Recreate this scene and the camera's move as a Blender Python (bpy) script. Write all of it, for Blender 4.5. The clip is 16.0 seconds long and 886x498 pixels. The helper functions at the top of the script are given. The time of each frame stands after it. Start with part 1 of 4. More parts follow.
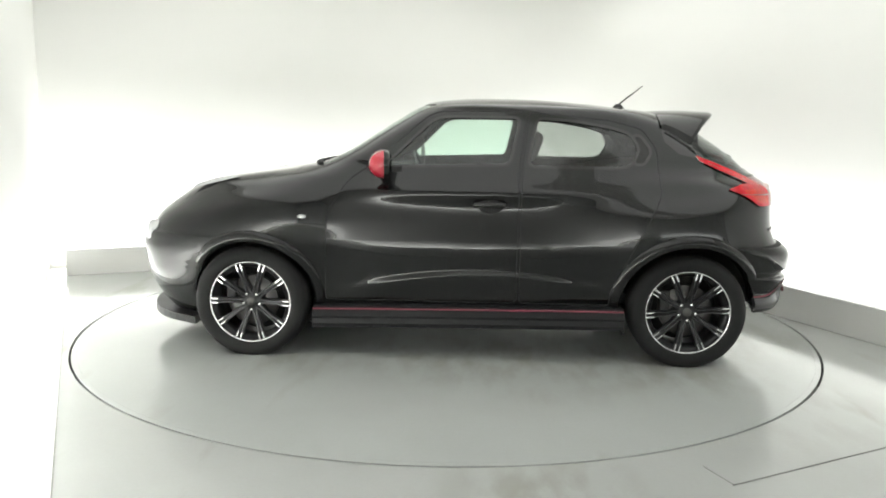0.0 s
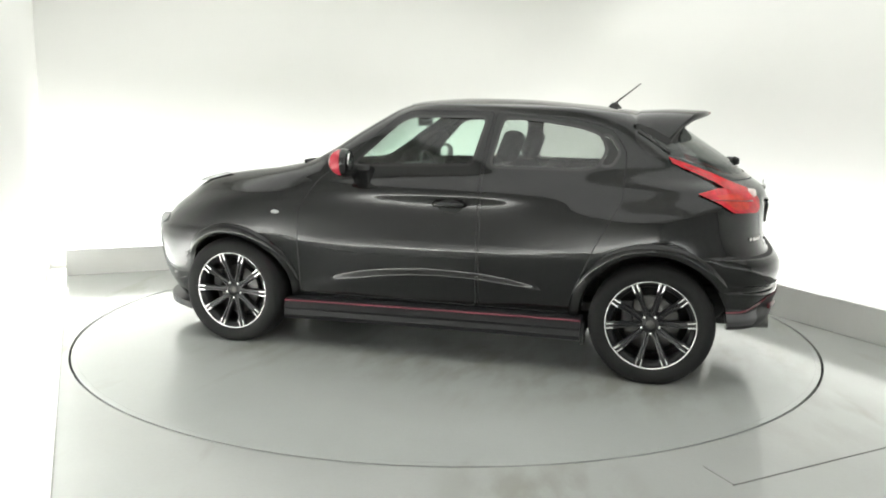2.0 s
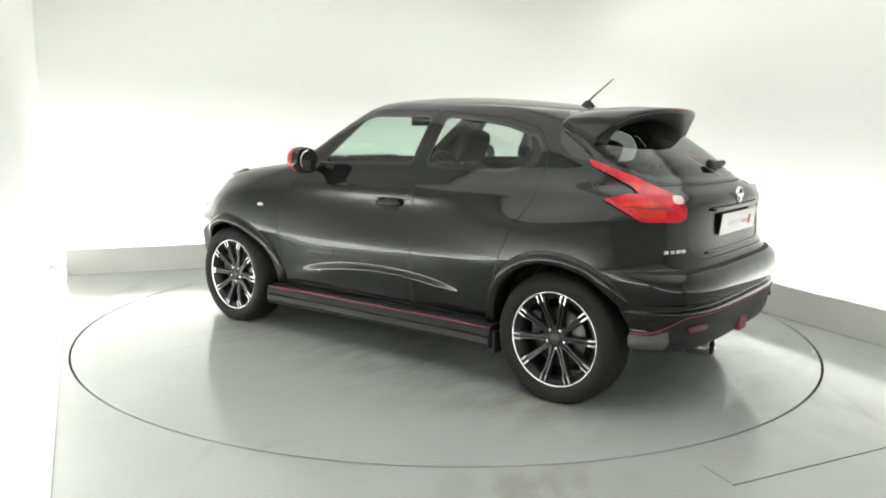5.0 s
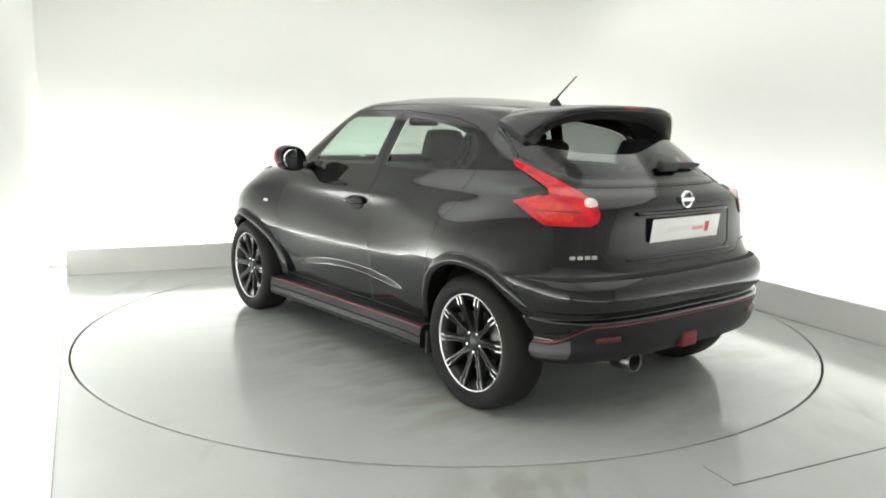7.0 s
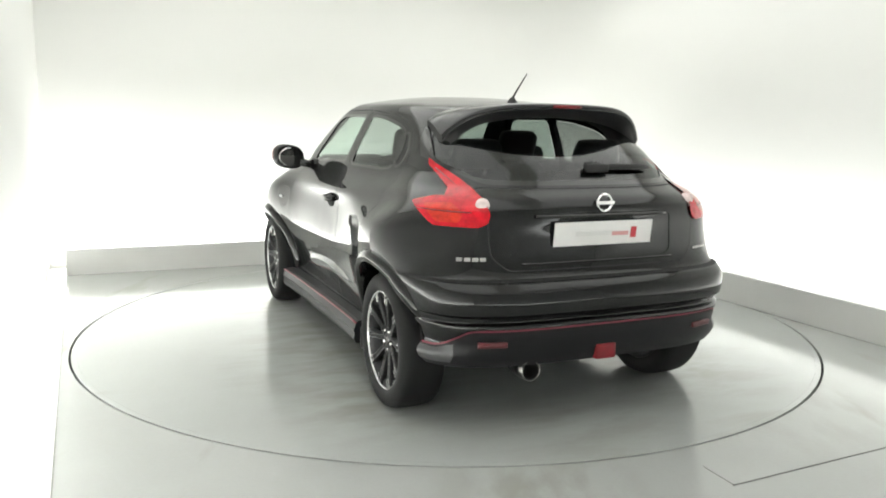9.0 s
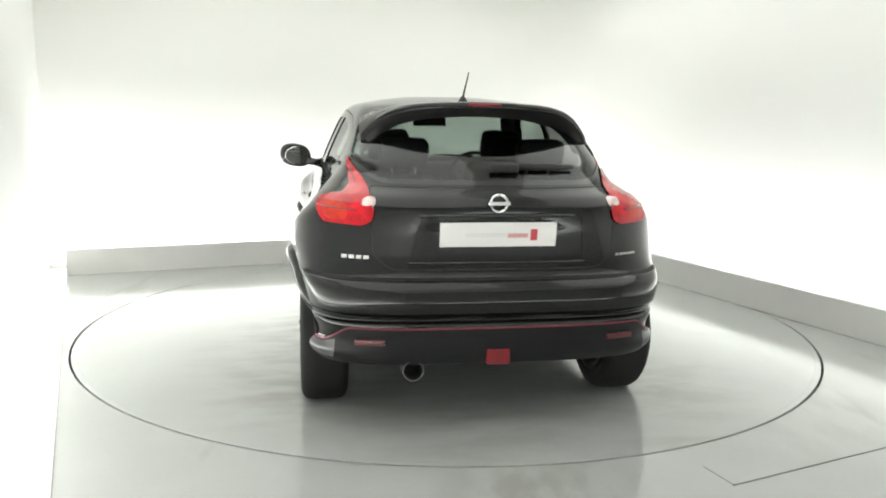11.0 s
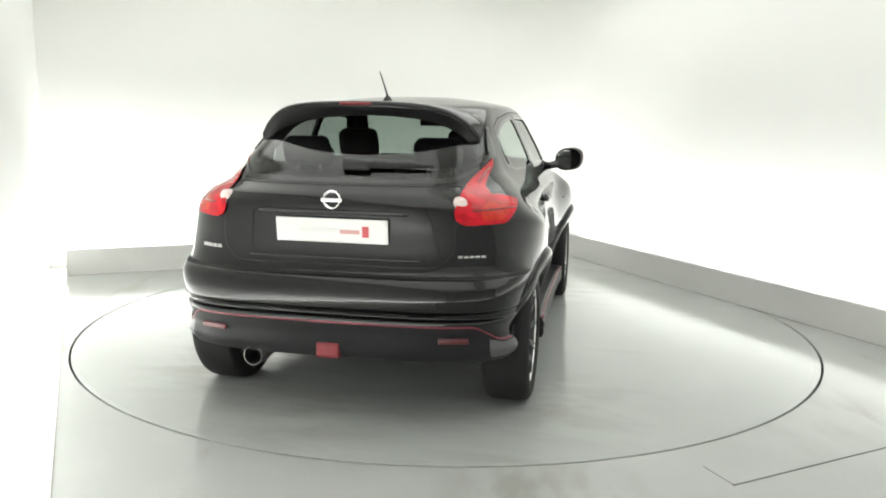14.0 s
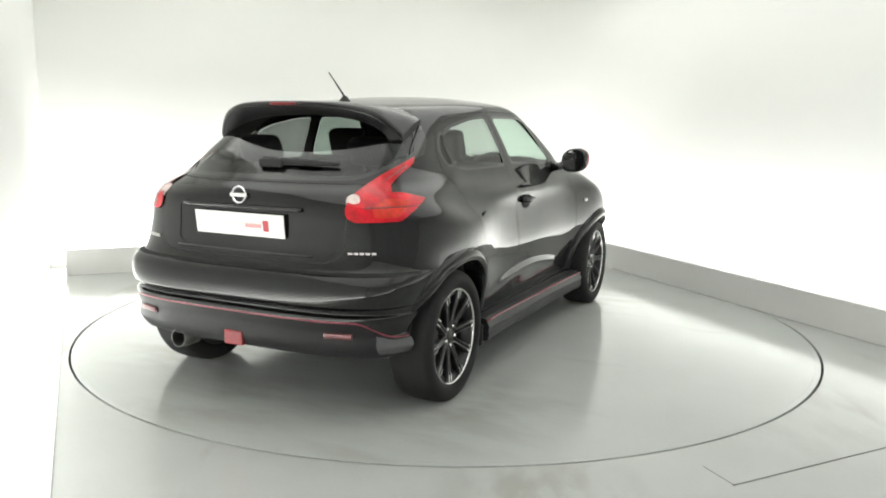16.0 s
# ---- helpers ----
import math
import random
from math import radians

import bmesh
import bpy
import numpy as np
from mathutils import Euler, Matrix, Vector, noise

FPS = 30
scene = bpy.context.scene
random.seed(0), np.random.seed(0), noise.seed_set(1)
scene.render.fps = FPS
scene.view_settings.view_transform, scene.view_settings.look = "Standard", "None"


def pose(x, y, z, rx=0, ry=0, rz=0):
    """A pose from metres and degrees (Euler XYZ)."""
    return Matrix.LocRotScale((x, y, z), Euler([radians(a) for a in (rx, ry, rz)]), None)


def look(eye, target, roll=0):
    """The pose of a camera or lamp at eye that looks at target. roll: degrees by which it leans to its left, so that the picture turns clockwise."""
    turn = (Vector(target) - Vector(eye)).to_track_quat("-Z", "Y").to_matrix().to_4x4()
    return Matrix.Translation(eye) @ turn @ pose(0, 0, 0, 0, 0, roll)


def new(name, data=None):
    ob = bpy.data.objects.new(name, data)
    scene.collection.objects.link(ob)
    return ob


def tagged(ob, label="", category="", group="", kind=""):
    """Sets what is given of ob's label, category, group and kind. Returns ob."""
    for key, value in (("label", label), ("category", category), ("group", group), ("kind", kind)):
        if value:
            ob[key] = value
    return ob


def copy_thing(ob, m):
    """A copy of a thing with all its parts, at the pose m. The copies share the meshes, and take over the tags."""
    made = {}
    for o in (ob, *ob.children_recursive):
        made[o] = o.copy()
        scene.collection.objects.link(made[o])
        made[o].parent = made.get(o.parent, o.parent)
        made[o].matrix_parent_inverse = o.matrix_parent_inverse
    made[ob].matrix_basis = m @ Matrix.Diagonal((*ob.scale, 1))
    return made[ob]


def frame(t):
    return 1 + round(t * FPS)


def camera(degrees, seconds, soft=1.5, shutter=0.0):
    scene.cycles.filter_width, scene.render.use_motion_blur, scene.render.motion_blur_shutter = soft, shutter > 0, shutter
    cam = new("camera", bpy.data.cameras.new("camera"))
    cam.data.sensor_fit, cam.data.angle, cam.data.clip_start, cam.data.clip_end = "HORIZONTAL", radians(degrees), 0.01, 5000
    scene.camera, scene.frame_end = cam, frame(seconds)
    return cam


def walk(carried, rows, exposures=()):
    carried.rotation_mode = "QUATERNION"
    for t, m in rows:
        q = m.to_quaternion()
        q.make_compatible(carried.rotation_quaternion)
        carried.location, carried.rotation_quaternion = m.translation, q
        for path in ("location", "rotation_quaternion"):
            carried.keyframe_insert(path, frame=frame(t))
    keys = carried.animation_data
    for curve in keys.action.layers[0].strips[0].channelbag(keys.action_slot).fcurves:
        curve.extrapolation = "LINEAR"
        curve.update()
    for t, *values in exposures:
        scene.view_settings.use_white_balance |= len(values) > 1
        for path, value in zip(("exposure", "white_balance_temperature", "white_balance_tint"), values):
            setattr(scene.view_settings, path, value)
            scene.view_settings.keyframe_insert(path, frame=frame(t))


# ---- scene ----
# ---- camera: fixed on a bracket by the entrance ----
EYE = (0.0, -5.361, 1.3596)
PAN, TILT, ROLL = -0.296, 9.063, 0.837
cam = camera(59.54, 16.0, soft=1.9)
aim = (EYE[0] + math.sin(radians(PAN)) * math.cos(radians(TILT)), EYE[1] + math.cos(radians(PAN)) * math.cos(radians(TILT)), EYE[2] - math.sin(radians(TILT)))
walk(cam, [(0.0, look(EYE, aim, ROLL)), (16.0, look(EYE, aim, ROLL))], exposures=[(0.0, -0.33), (16.0, -0.33)])

# ---- the room's own axes: a runs along the back kerb, b away from the entrance ----
PHI = radians(24.0)
E1, E2 = Vector((math.cos(PHI), math.sin(PHI), 0)), Vector((-math.sin(PHI), math.cos(PHI), 0))
A_LEFT, A_RIGHT, B_BACK = -2.47, 2.352, 2.585
WALL_L, WALL_R, WALL_B, WALL_F, TOP = -2.80, 2.92, 3.16, -6.4, 3.3


def left(b):
    """The floor's slightly slanting edge along the side wall."""
    return -2.523 + (B_BACK - b) * 0.02336


def room(a, b, z=0.0):
    return E1 * a + E2 * b + Vector((0, 0, z))


# ---- world and lights ----
world = bpy.data.worlds.new("studio_world")
scene.world = world
world.use_nodes = True
world.node_tree.nodes["Background"].inputs[0].default_value = (0.9, 0.95, 1.0, 1)
world.node_tree.nodes["Background"].inputs[1].default_value = 0.05


def area(name, eye, target, long, wide, power, color=(1, 0.985, 0.95), turn=0):
    lamp = bpy.data.lights.new(name, "AREA")
    lamp.shape, lamp.size, lamp.size_y, lamp.energy, lamp.color = "RECTANGLE", long, wide, power, color
    ob = new(name, lamp)
    ob.matrix_world = look(eye, target, turn)
    return ob


def strip(name, a0, b0, a1, b1, tilt_a, tilt_b, power, width=0.1, z=0.06):
    """A long lamp lying in a trough, shining up and a little towards the wall."""
    p, q = room(a0, b0, z), room(a1, b1, z)
    along = (q - p).normalized()
    way = (Vector((0, 0, 1)) + E1 * tilt_a + E2 * tilt_b).normalized()
    lamp = bpy.data.lights.new(name, "AREA")
    lamp.shape, lamp.size, lamp.size_y, lamp.energy, lamp.color = "RECTANGLE", (q - p).length, width, power, (0.985, 1.0, 0.985)
    ob = new(name, lamp)
    side = way.cross(along).normalized()
    m = Matrix((along, -side, -way)).transposed()
    if m.determinant() < 0:
        m = Matrix((along, side, -way)).transposed()
    ob.matrix_world = Matrix.Translation((p + q) / 2) @ m.to_4x4()
    return ob


WHITE = (0.985, 1.0, 0.985)
strip("trough_lamp_back", WALL_L + 0.06, B_BACK + 0.28, A_RIGHT - 0.2, B_BACK + 0.28, 0, 0.3, 66)
strip("trough_lamp_right", A_RIGHT + 0.28, -6.2, A_RIGHT + 0.28, B_BACK - 0.2, 0.3, 0, 78)
# the front strip is an added fill, brightening floor and car from the entrance side
strip("fill_strip_front", -1.9, -6.3, 2.2, -6.3, 0, -0.2, 62, 0.1, 0.03)
strip("floor_lamp_left", -2.53, -6.2, -2.655, 2.25, -0.7, 0, 165, 0.12, 0.006)
for side in (-1.35, 1.45):
    area("ceiling_softbox", room(side, -0.9, TOP - 0.09), room(side, -0.9, 0), 2.2, 6.4, 54, WHITE, 24)


# ---- materials ----
def material(name, color, rough=0.5, metal=0.0, coat=0.0, vary=0.08, scale=6.0, fine=90.0, bump=0.0, rough_vary=0.08, spec=0.5):
    m = bpy.data.materials.new(name)
    m.use_nodes = True
    nt = m.node_tree
    b = nt.nodes["Principled BSDF"]
    b.inputs["Metallic"].default_value = metal
    b.inputs["Specular IOR Level"].default_value = spec
    b.inputs["Coat Weight"].default_value = coat
    b.inputs["Coat Roughness"].default_value = 0.03
    co = nt.nodes.new("ShaderNodeTexCoord")
    big, small = nt.nodes.new("ShaderNodeTexNoise"), nt.nodes.new("ShaderNodeTexNoise")
    big.inputs["Scale"].default_value, small.inputs["Scale"].default_value = scale, fine
    big.inputs["Detail"].default_value, small.inputs["Detail"].default_value = 5, 3
    nt.links.new(co.outputs["Object"], big.inputs["Vector"])
    nt.links.new(co.outputs["Object"], small.inputs["Vector"])
    mix = nt.nodes.new("ShaderNodeMath")
    mix.operation = "MULTIPLY_ADD"
    mix.inputs[1].default_value = 0.35
    nt.links.new(small.outputs["Fac"], mix.inputs[0])
    nt.links.new(big.outputs["Fac"], mix.inputs[2])
    ramp = nt.nodes.new("ShaderNodeMapRange")
    ramp.inputs["From Min"].default_value, ramp.inputs["From Max"].default_value = 0.35, 1.0
    ramp.inputs["To Min"].default_value, ramp.inputs["To Max"].default_value = 1 - vary, 1 + vary
    nt.links.new(mix.outputs[0], ramp.inputs["Value"])
    col = nt.nodes.new("ShaderNodeVectorMath")
    col.operation = "SCALE"
    col.inputs[0].default_value = color
    nt.links.new(ramp.outputs["Result"], col.inputs["Scale"])
    nt.links.new(col.outputs["Vector"], b.inputs["Base Color"])
    rr = nt.nodes.new("ShaderNodeMapRange")
    rr.inputs["From Min"].default_value, rr.inputs["From Max"].default_value = 0.35, 1.0
    rr.inputs["To Min"].default_value, rr.inputs["To Max"].default_value = max(0.0, rough * (1 - rough_vary)), min(1.0, rough * (1 + rough_vary))
    nt.links.new(mix.outputs[0], rr.inputs["Value"])
    nt.links.new(rr.outputs["Result"], b.inputs["Roughness"])
    if bump:
        bp = nt.nodes.new("ShaderNodeBump")
        bp.inputs["Strength"].default_value, bp.inputs["Distance"].default_value = bump, 0.002
        nt.links.new(small.outputs["Fac"], bp.inputs["Height"])
        nt.links.new(bp.outputs["Normal"], b.inputs["Normal"])
    return m


def glass(name, tint, clear):
    """A thin pane: tinted see-through with a mirror sheen."""
    m = bpy.data.materials.new(name)
    m.use_nodes = True
    nt = m.node_tree
    nt.nodes.remove(nt.nodes["Principled BSDF"])
    out = nt.nodes["Material Output"]
    t, g, mix, lw, pw, mr = (nt.nodes.new(k) for k in ("ShaderNodeBsdfTransparent", "ShaderNodeBsdfGlossy", "ShaderNodeMixShader", "ShaderNodeLayerWeight", "ShaderNodeMath", "ShaderNodeMapRange"))
    t.inputs["Color"].default_value = (tint[0] * clear, tint[1] * clear, tint[2] * clear, 1)
    g.inputs["Roughness"].default_value = 0.01
    lw.inputs["Blend"].default_value = 0.5
    pw.operation, pw.inputs[1].default_value = "POWER", 4.0
    mr.inputs["To Min"].default_value, mr.inputs["To Max"].default_value = 0.06, 0.9
    nt.links.new(lw.outputs["Facing"], pw.inputs[0])
    nt.links.new(pw.outputs[0], mr.inputs["Value"])
    nt.links.new(mr.outputs["Result"], mix.inputs["Fac"])
    nt.links.new(t.outputs["BSDF"], mix.inputs[1])
    nt.links.new(g.outputs["BSDF"], mix.inputs[2])
    nt.links.new(mix.outputs["Shader"], out.inputs["Surface"])
    return m


def floor_paint(name, color, streaks, patches=()):
    """Glossy grey floor paint with faint dirt streaks and scuffs."""
    m = material(name, color, 0.14, 0, 0.0, 0.05, 1.3, 60, 0.015, 0.35, 0.6)
    nt = m.node_tree
    b = nt.nodes["Principled BSDF"]
    co = nt.nodes.new("ShaderNodeTexCoord")
    mp = nt.nodes.new("ShaderNodeMapping")
    mp.inputs["Scale"].default_value = (2.6, 0.6, 1.0)
    mp.inputs["Rotation"].default_value = (0, 0, radians(-32))
    n = nt.nodes.new("ShaderNodeTexNoise")
    n.inputs["Scale"].default_value, n.inputs["Detail"].default_value = 1.6, 7
    mp2 = nt.nodes.new("ShaderNodeMapping")
    mp2.inputs["Scale"].default_value, mp2.inputs["Rotation"].default_value = (4.5, 1.8, 1.0), (0, 0, radians(-32))
    dirt = nt.nodes.new("ShaderNodeTexNoise")
    dirt.inputs["Scale"].default_value, dirt.inputs["Detail"].default_value = 1.4, 6
    nt.links.new(co.outputs["Object"], mp2.inputs["Vector"])
    nt.links.new(mp2.outputs["Vector"], dirt.inputs["Vector"])
    r = nt.nodes.new("ShaderNodeMapRange")
    r.inputs["From Min"].default_value, r.inputs["From Max"].default_value = 0.60, 0.75
    r.inputs["To Min"].default_value, r.inputs["To Max"].default_value = 0.0, streaks
    nt.links.new(co.outputs["Object"], mp.inputs["Vector"])
    nt.links.new(mp.outputs["Vector"], n.inputs["Vector"])
    nt.links.new(n.outputs["Fac"], r.inputs["Value"])
    mx = nt.nodes.new("ShaderNodeMixRGB")
    src = b.inputs["Base Color"].links[0].from_socket
    nt.links.new(r.outputs["Result"], mx.inputs["Fac"])
    nt.links.new(src, mx.inputs["Color1"])
    mx.inputs["Color2"].default_value = (color[0] * 0.72, color[1] * 0.69, color[2] * 0.60, 1)
    last = mx
    # brownish patches broken up by noise: dirt near the entrance, darker blotches elsewhere
    for place, near, far, amount in patches:
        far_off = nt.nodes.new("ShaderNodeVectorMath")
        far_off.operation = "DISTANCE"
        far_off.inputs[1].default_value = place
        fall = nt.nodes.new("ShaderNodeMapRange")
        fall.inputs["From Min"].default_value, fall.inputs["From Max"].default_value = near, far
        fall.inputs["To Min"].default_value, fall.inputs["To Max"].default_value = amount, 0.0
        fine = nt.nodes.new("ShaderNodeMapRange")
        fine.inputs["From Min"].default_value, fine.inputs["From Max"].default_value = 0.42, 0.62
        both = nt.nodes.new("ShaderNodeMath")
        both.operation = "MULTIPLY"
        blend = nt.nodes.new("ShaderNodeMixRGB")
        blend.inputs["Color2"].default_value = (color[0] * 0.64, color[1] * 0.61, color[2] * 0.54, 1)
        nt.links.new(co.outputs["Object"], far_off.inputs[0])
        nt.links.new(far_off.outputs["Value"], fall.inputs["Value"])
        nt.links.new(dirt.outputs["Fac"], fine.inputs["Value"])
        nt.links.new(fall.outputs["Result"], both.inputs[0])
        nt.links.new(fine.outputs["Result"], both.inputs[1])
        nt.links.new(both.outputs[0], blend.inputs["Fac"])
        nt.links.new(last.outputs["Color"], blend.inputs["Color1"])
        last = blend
    nt.links.new(last.outputs["Color"], b.inputs["Base Color"])
    return m


M_WALL = material("white_wall_paint", (0.80, 0.80, 0.77), 0.65, vary=0.015, scale=0.7, bump=0.03)
M_FRONT_WALL = material("grey_front_wall", (0.50, 0.51, 0.50), 0.9, vary=0.2, scale=3, fine=300, bump=0.2, spec=0.2)
M_STRIP = material("white_gloss_panel", (0.86, 0.86, 0.84), 0.3, vary=0.02, scale=2)
M_KERB = material("pale_grey_kerb_paint", (0.56, 0.56, 0.54), 0.4, vary=0.05, scale=2.5, bump=0.05)
M_FLOOR = floor_paint("grey_floor_paint", (0.405, 0.415, 0.402), 0.6, [((0.38, -2.66, 0), 0.08, 0.50, 0.6), ((1.75, -1.75, 0), 0.2, 0.9, 0.2), ((2.2, 0.3, 0), 0.1, 0.9, 0.2)])
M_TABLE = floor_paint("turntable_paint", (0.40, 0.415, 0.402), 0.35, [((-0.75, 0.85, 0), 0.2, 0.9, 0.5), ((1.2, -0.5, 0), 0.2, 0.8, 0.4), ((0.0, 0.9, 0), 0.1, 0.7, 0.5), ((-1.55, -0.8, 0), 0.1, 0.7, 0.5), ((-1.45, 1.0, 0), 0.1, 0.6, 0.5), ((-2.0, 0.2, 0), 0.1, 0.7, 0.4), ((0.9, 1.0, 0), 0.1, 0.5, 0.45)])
M_SEAM = material("dusty_floor_joint", (0.10, 0.10, 0.095), 0.8)
M_GRIME = material("grey_joint_dust", (0.20, 0.20, 0.19), 0.8, vary=0.4, scale=9)
M_JOINT = material("dark_joint", (0.03, 0.03, 0.03), 0.8)
M_PAINT = material("black_car_paint", (0.003, 0.0032, 0.0033), 0.5, 0.0, 0.85, 0.2, 30, 400, 0, 0.05, 0.05)
# faint waves in the lacquer
nt = M_PAINT.node_tree
wave, dent, pos = nt.nodes.new("ShaderNodeTexNoise"), nt.nodes.new("ShaderNodeBump"), nt.nodes.new("ShaderNodeTexCoord")
wave.inputs["Scale"].default_value, wave.inputs["Detail"].default_value = 4.5, 1.0
dent.inputs["Strength"].default_value, dent.inputs["Distance"].default_value = 0.10, 0.02
nt.links.new(pos.outputs["Object"], wave.inputs["Vector"])
nt.links.new(wave.outputs["Fac"], dent.inputs["Height"])
nt.links.new(dent.outputs["Normal"], nt.nodes["Principled BSDF"].inputs["Coat Normal"])
M_GLOSS = material("gloss_black_plastic", (0.008, 0.008, 0.008), 0.16, 0, 0.3)
M_SATIN = material("satin_grey_trim", (0.011, 0.011, 0.012), 0.45, vary=0.15, spec=0.22)
M_DARK = material("matt_black_plastic", (0.012, 0.012, 0.012), 0.6, vary=0.2, fine=300, bump=0.2)
M_SEAL = material("rubber_seal", (0.004, 0.004, 0.004), 0.7)
M_TYRE = material("tyre_rubber", (0.010, 0.010, 0.010), 0.7, vary=0.25, fine=200, bump=0.25, spec=0.25)
M_RIM = material("satin_black_alloy", (0.014, 0.014, 0.015), 0.3, 0.2)
M_BRIGHT = material("machined_alloy", (0.66, 0.66, 0.66), 0.24, 1.0, vary=0.05)
M_DISC = material("worn_brake_steel", (0.10, 0.098, 0.095), 0.4, 1.0, vary=0.2)
M_PIPE = material("dulled_exhaust_steel", (0.17, 0.165, 0.16), 0.3, 1.0, vary=0.25)
M_WING = material("satin_silver_trim", (0.075, 0.075, 0.078), 0.34, 0.3, vary=0.1)
M_STEEL = material("brake_steel", (0.35, 0.34, 0.33), 0.35, 1.0, vary=0.15)
M_CHROME = material("chrome", (0.85, 0.85, 0.85), 0.08, 1.0, vary=0.02)
M_RED = material("red_gloss_paint", (0.42, 0.012, 0.03), 0.22, 0, 0.8)
M_PIPING = material("red_pinstripe", (0.19, 0.026, 0.045), 0.4)
M_FOG = material("red_fog_lens", (0.16, 0.003, 0.007), 0.5, 0, 0.0, 0.25, 40)
M_REFLECT = material("dark_red_reflector", (0.075, 0.003, 0.006), 0.35, 0, 0.2)
M_LENS = material("red_lamp_lens", (0.50, 0.004, 0.013), 0.10, 0, 0.45, 0.55, 16, spec=0.25)
M_AMBER = material("orange_red_lamp_lens", (0.52, 0.020, 0.010), 0.14, 0, 0.45, 0.35, 40, spec=0.25)
M_CLEAR = material("clear_lamp_lens", (0.70, 0.56, 0.54), 0.12, 0.1, 1.0, 0.15, 60)
M_WHITE_LENS = material("clear_white_lens", (0.55, 0.56, 0.56), 0.10, 0.2, 1.0, 0.15, 60)
M_PLATE = material("white_plate", (0.74, 0.73, 0.72), 0.35, vary=0.02)
M_PLATE_GREY = material("pale_grey_print", (0.69, 0.68, 0.67), 0.4)
M_PLATE_RED = material("red_print", (0.50, 0.05, 0.06), 0.4)
M_PLATE_PINK = material("faded_red_print", (0.60, 0.30, 0.30), 0.4)
M_SEAT = material("black_seat_cloth", (0.018, 0.018, 0.019), 0.85, vary=0.2, fine=400, bump=0.3)
M_CABIN = material("dark_cabin_plastic", (0.02, 0.021, 0.022), 0.7, vary=0.15)
M_MIRROR = material("mirror_glass", (0.9, 0.9, 0.9), 0.02, 1.0, vary=0.0, rough_vary=0)
M_GLASS = glass("green_tinted_glass", (0.86, 1.0, 0.92), 0.86)
M_PRIVACY = glass("dark_privacy_glass", (0.95, 1.0, 0.97), 0.62)
M_SMOKE = glass("smoked_rear_glass", (0.93, 1.0, 0.97), 0.34)


# ---- mesh helpers ----
def obj(name, bm, mat, parent=None, label="", smooth=False):
    me = bpy.data.meshes.new(name)
    bm.to_mesh(me)
    bm.free()
    for m in mat if isinstance(mat, (list, tuple)) else [mat]:
        me.materials.append(m)
    if smooth:
        me.polygons.foreach_set("use_smooth", [True] * len(me.polygons))
    ob = new(name, me)
    if parent:
        ob.parent = parent
    if label:
        ob["label"] = label
    return ob


def part(name, bm, material, parent, label="", smooth=True):
    return obj(name, bm, material, parent, label, smooth)


def box(cx, cy, cz, sx, sy, sz, bevel=0.0, turn=None, seg=2):
    bm = bmesh.new()
    bmesh.ops.create_cube(bm, size=1.0, matrix=Matrix.Diagonal((sx, sy, sz, 1)))
    if bevel:
        bmesh.ops.bevel(bm, geom=bm.edges[:], offset=bevel, segments=seg, affect="EDGES", profile=0.6)
    m = Matrix.Translation((cx, cy, cz))
    bm.transform(m @ turn if turn else m)
    return bm


def join(*bms):
    out = bmesh.new()
    for b in bms:
        me = bpy.data.meshes.new("tmp")
        b.to_mesh(me)
        b.free()
        out.from_mesh(me)
        bpy.data.meshes.remove(me)
    return out


def lathe(profile, seg=48, axis="Y"):
    """Turns (radius, offset) pairs round an axis."""
    bm = bmesh.new()
    rings = []
    for k in range(seg):
        a = 2 * math.pi * k / seg
        ring = []
        for r, o in profile:
            c, s = r * math.cos(a), r * math.sin(a)
            ring.append(bm.verts.new((c, o, s) if axis == "Y" else ((o, c, s) if axis == "X" else (c, s, o))))
        rings.append(ring)
    for k in range(seg):
        p, q = rings[k], rings[(k + 1) % seg]
        for i in range(len(profile) - 1):
            bm.faces.new((p[i], p[i + 1], q[i + 1], q[i]))
    bmesh.ops.remove_doubles(bm, verts=bm.verts[:], dist=1e-5)
    bmesh.ops.recalc_face_normals(bm, faces=bm.faces[:])
    return bm


def tube(points, radius, seg=8, flat=1.0):
    """A round bar along points."""
    bm = bmesh.new()
    pts = [Vector(p) for p in points]
    rings = []
    for i, p in enumerate(pts):
        d = (pts[min(i + 1, len(pts) - 1)] - pts[max(i - 1, 0)]).normalized()
        u = d.cross(Vector((0, 0, 1)))
        u = u.normalized() if u.length > 1e-3 else Vector((1, 0, 0))
        v = d.cross(u).normalized()
        r = radius[i] if isinstance(radius, (list, tuple)) else radius
        rings.append([bm.verts.new(p + (u * math.cos(2 * math.pi * k / seg) * flat + v * math.sin(2 * math.pi * k / seg)) * r) for k in range(seg)])
    for a, b in zip(rings, rings[1:]):
        for k in range(seg):
            bm.faces.new((a[k], a[(k + 1) % seg], b[(k + 1) % seg], b[k]))
    bm.faces.new(rings[0])
    bm.faces.new(rings[-1][::-1])
    bmesh.ops.recalc_face_normals(bm, faces=bm.faces[:])
    return bm


def slab(outline, z0, z1):
    """A flat-topped solid over a plan outline."""
    bm = bmesh.new()
    lo = [bm.verts.new((p[0], p[1], z0)) for p in outline]
    hi = [bm.verts.new((p[0], p[1], z1)) for p in outline]
    n = len(outline)
    for i in range(n):
        bm.faces.new((lo[i], lo[(i + 1) % n], hi[(i + 1) % n], hi[i]))
    bm.faces.new(hi)
    bm.faces.new(lo[::-1])
    bmesh.ops.recalc_face_normals(bm, faces=bm.faces[:])
    return bm


# ---- the room ----
R_TABLE, GAP = 2.4215, 0.014


